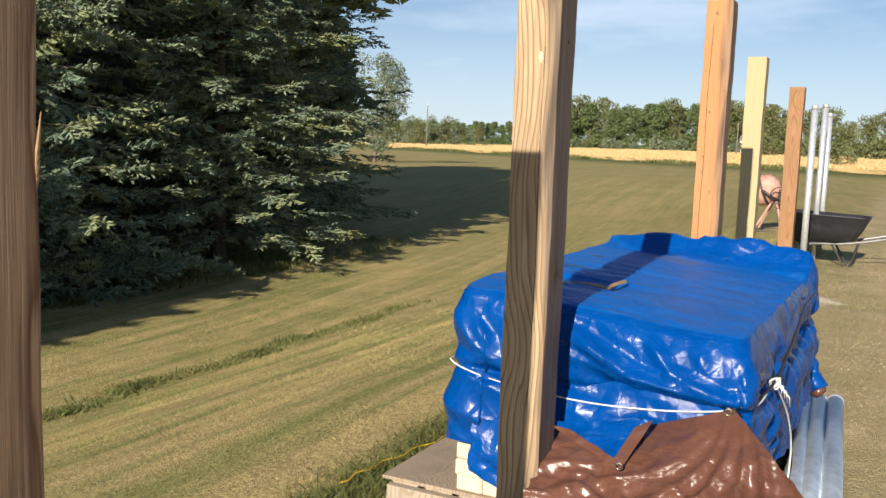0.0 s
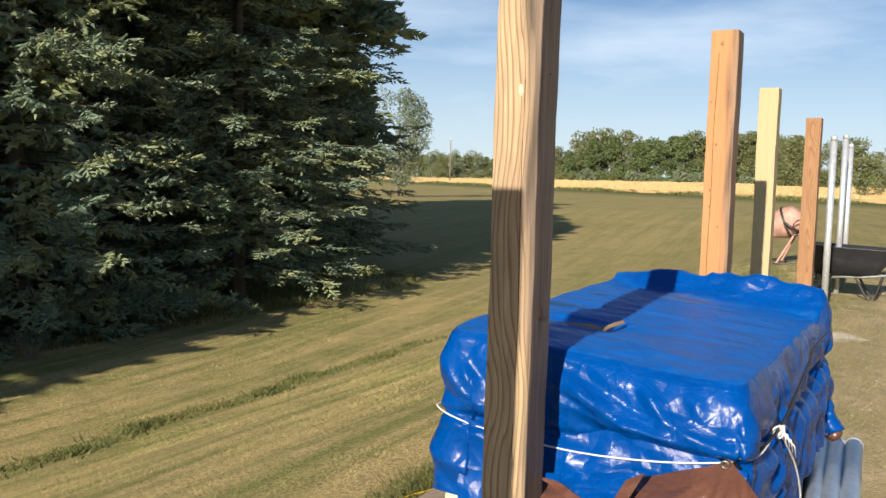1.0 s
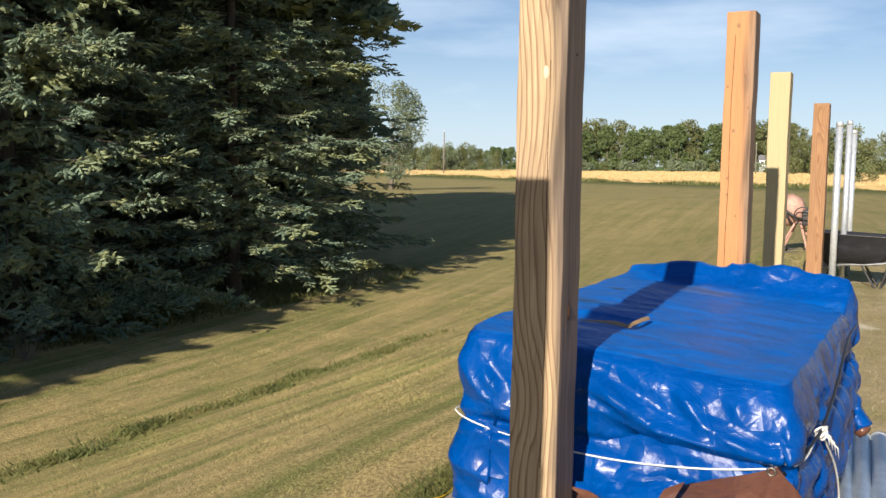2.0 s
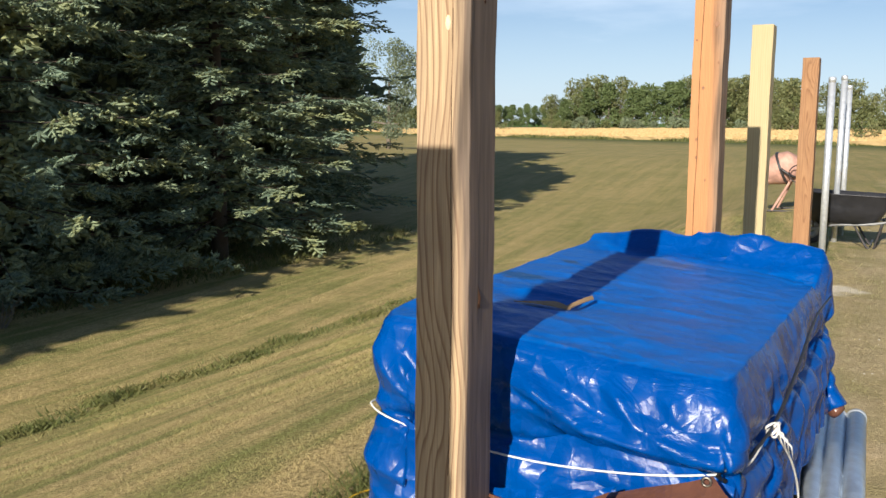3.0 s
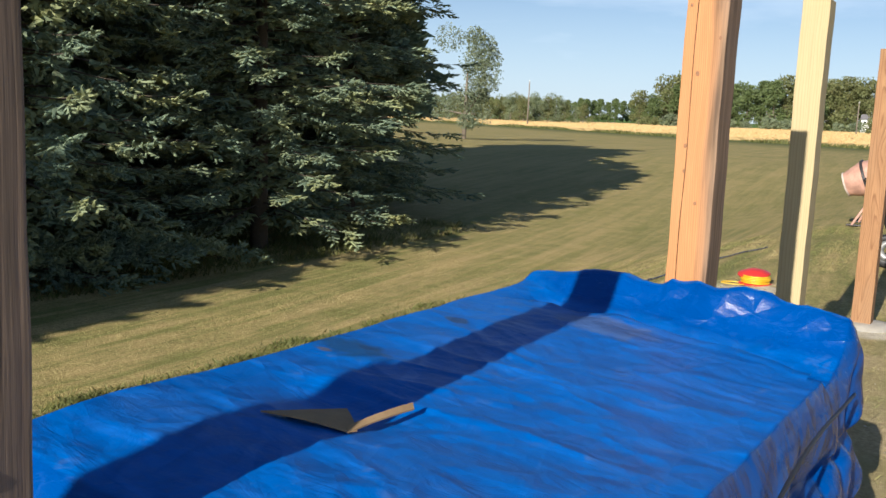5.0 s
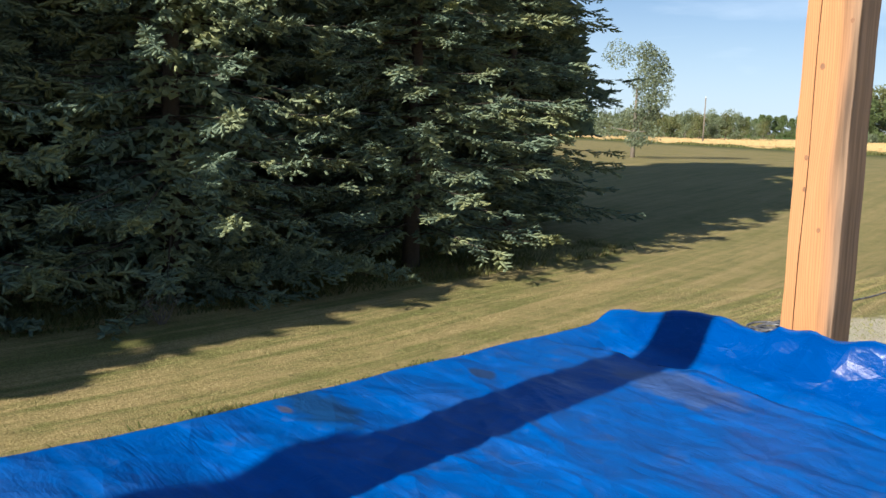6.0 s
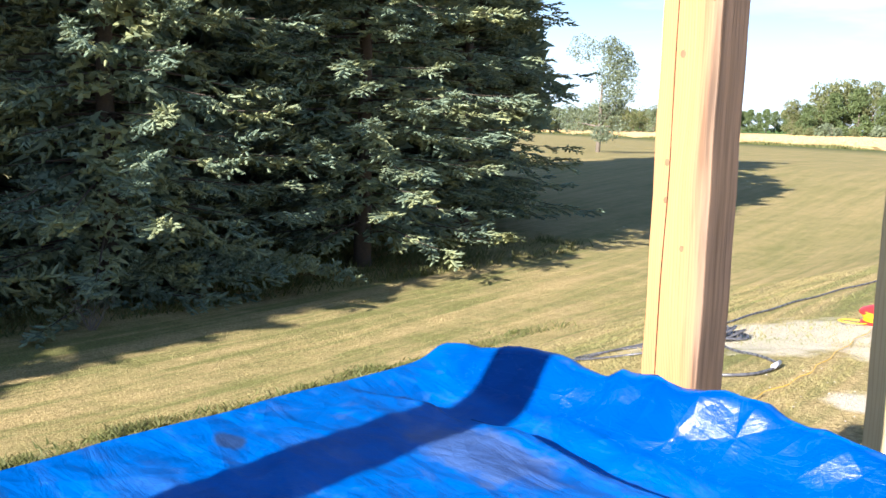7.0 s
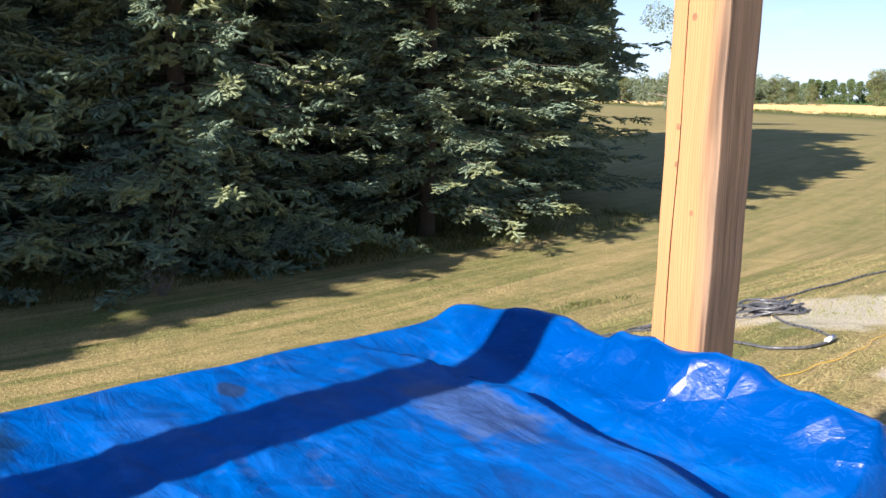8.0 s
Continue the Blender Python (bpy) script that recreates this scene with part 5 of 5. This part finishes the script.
for sy in (-1, 1):
    part("yoke", tube(spline([(0.30, sy * 0.1, 0.62), (0.18, sy * 0.33, 0.68), (0.0, sy * 0.34, 0.80)], 5), 0.025, 8), darkbar_m, mx, "", True)
    part("leg", tube([(0.20, sy * 0.12, 0.66), (-0.12, sy * 0.36, 0.02)], 0.022, 8), pink_m, mx)
    part("leg", tube([(0.22, sy * 0.12, 0.66), (0.42, sy * 0.34, 0.02)], 0.022, 8), pink_m, mx)
    part("foot_bar", tube([(-0.2, sy * 0.36, 0.02), (0.50, sy * 0.34, 0.02)], 0.02, 8), darkbar_m, mx)
part("motor_box", bbox(0.26, 0.52, -0.16, 0.16, 0.52, 0.82, 0.03), darkbar_m, mx, "dark motor housing", True)
part("tilt_wheel", tube([(0.32 + 0.0, -0.40 , 0.72)] + [(0.32 + 0.16 * math.cos(a), -0.42, 0.72 + 0.16 * math.sin(a)) for a in np.linspace(0, math.tau, 19)], 0.012, 6), darkbar_m, mx, "", True)

# ---- cord reel, cords and hoses ----
cr_ = thing("cord_reel", "red cord reel lying flat, wound with yellow cord", "cord reel", (-1.2, 8.45, gz(-1.2, 8.45)), 20)
cr_.scale = (0.8, 0.8, 0.7)
part("lower_flange", lathe([(0.0, 0.0), (0.19, 0.0), (0.20, 0.012), (0.19, 0.024), (0.0, 0.024)], 28), red_m, cr_, "", True)
part("upper_flange", moved(lathe([(0.0, 0.05), (0.08, 0.045), (0.185, 0.0), (0.195, -0.015), (0.0, -0.015)], 28), pose(-0.02, 0.05, 0.15, 9, -6, 0)), red_m, cr_, "", True)
part("wound_cord", join(*[tube([(q * math.cos(a), q * math.sin(a), zz) for a in np.linspace(0, math.tau, 25)[:-1]], 0.011, 6, closed=True) for zz in (0.036, 0.058, 0.08, 0.102, 0.122) for q in (0.165 + 0.01 * math.sin(zz * 90),)]), yellowp_m, cr_, "yellow cord windings", True)
part("hub", lathe([(0.0, 0.02), (0.155, 0.02), (0.155, 0.13), (0.0, 0.13)], 20), black_m, cr_)
part("loose_loop", tube([(-0.26 + 0.14 * math.cos(a), -0.08 + 0.10 * math.sin(a), 0.012) for a in np.linspace(0, math.tau, 25)[:-1]], 0.008, 6, closed=True), yellowp_m, cr_, "", True)


def ground_line(name, label, category, pts, r, m, lift=0.0):
    q = [(p.x + 0.012 * math.sin(i * 0.9), p.y, gz(p.x, p.y) + r + 0.006 + lift) for i, p in enumerate(spline([(a, b, 0) for a, b in pts], 10))]
    t = thing(name, label, category)
    part("line", tube(q, r, 7), m, t, soft=True)
    return t


ground_line("extension_cord", "thin yellow extension cord across the dry ground", "cord", [(0.15, 3.6), (-0.55, 4.4), (-0.97, 4.97), (-0.98, 5.5), (-0.96, 6.1), (-1.02, 6.72), (-1.10, 7.5), (-1.16, 8.28)], 0.0028, yellowp_m, 0.008)
ground_line("yellow_line", "thin yellow cord in the grass beside the pallet", "cord", [(-0.93, 0.35), (-0.91, 0.6), (-0.86, 0.9), (-0.80, 1.3), (-0.75, 1.9)], 0.003, yellowp_m, 0.022)
ground_line("black_pipe", "long thin black pipe lying on the lawn edge", "pipe", [(-3.3, 6.2), (-2.97, 7.01), (-2.70, 8.0), (-2.62, 8.8), (-2.58, 10.2), (-2.41, 11.7), (-2.1, 12.6)], 0.010, hose_m, 0.004)
hs = thing("hose", "black hose lying in a loose coil with pale end fitting", "hose", (0, 0, 0))
coil = []
for i in range(150):
    a = i * 0.3
    rr = 0.15 + 0.05 * math.sin(a * 0.37) + 0.03 * math.sin(a * 1.9 + 1)
    x, y = -2.16 + rr * 1.25 * math.cos(a) + 0.04 * math.sin(a * 0.13), 7.42 + rr * math.sin(a)
    coil.append((x, y, gz(x, y) + 0.014 + 0.10 * i / 150 + 0.018 * math.sin(a * 2.7)))
part("coil", tube(coil, 0.010, 7), hose_m, hs, "", True)
tail = spline([(-2.0, 7.2, 0), (-1.72, 6.85, 0), (-1.45, 6.66, 0), (-1.22, 6.42, 0), (-1.19, 6.25, 0), (-1.24, 6.05, 0), (-1.40, 5.95, 0), (-1.60, 6.02, 0), (-1.9, 6.15, 0)], 8)
part("tail", tube([(p.x, p.y, gz(p.x, p.y) + 0.018) for p in tail], 0.010, 7), hose_m, hs, "", True)
part("end_fitting", tube([(-1.21, 6.42, gz(-1.21, 6.42) + 0.03), (-1.19, 6.27, gz(-1.19, 6.27) + 0.03)], 0.016, 12), white_m, hs, "pale plastic end fitting", True)
lp = [(-2.75 + 0.42 * math.cos(a), 7.05 + 0.26 * math.sin(a) , 0) for a in np.linspace(0.3, 5.9, 40)]
part("outer_loop", tube([(x, y, gz(x, y) + 0.015) for x, y, _ in lp], 0.009, 7), hose_m, hs, "", True)

# pale stones and crumbs on the soil
tr = []
r3 = np.random.default_rng(17)
for i in range(260):
    x, y = r3.uniform(-1.3, 2.6), r3.uniform(2.9, 11.0)
    if r3.random() < 0.55:
        x, y = r3.normal(-0.5, 0.35), r3.normal(6.0, 0.5)
        if r3.random() < 0.5:
            x, y = r3.normal(0.9, 0.5), r3.normal(5.2, 0.9)
    q = r3.uniform(0.003, 0.010)
    c = np.array([x, y, gz(x, y) + q * 0.3])
    v = [c + np.array(d) * q * r3.uniform(0.7, 1.2) for d in ((1, 0, 0), (0, 1, 0), (-1, 0, 0), (0, -1, 0), (0, 0, 0.7))]
    tr += [[v[0], v[1], v[4]], [v[1], v[2], v[4]], [v[2], v[3], v[4]], [v[3], v[0], v[4]]]
tagged(new("stones", tri_mesh("stones", np.array(tr), stone_m)), "pale pebbles and crumbs scattered on the soil", "stones", kind="stuff")
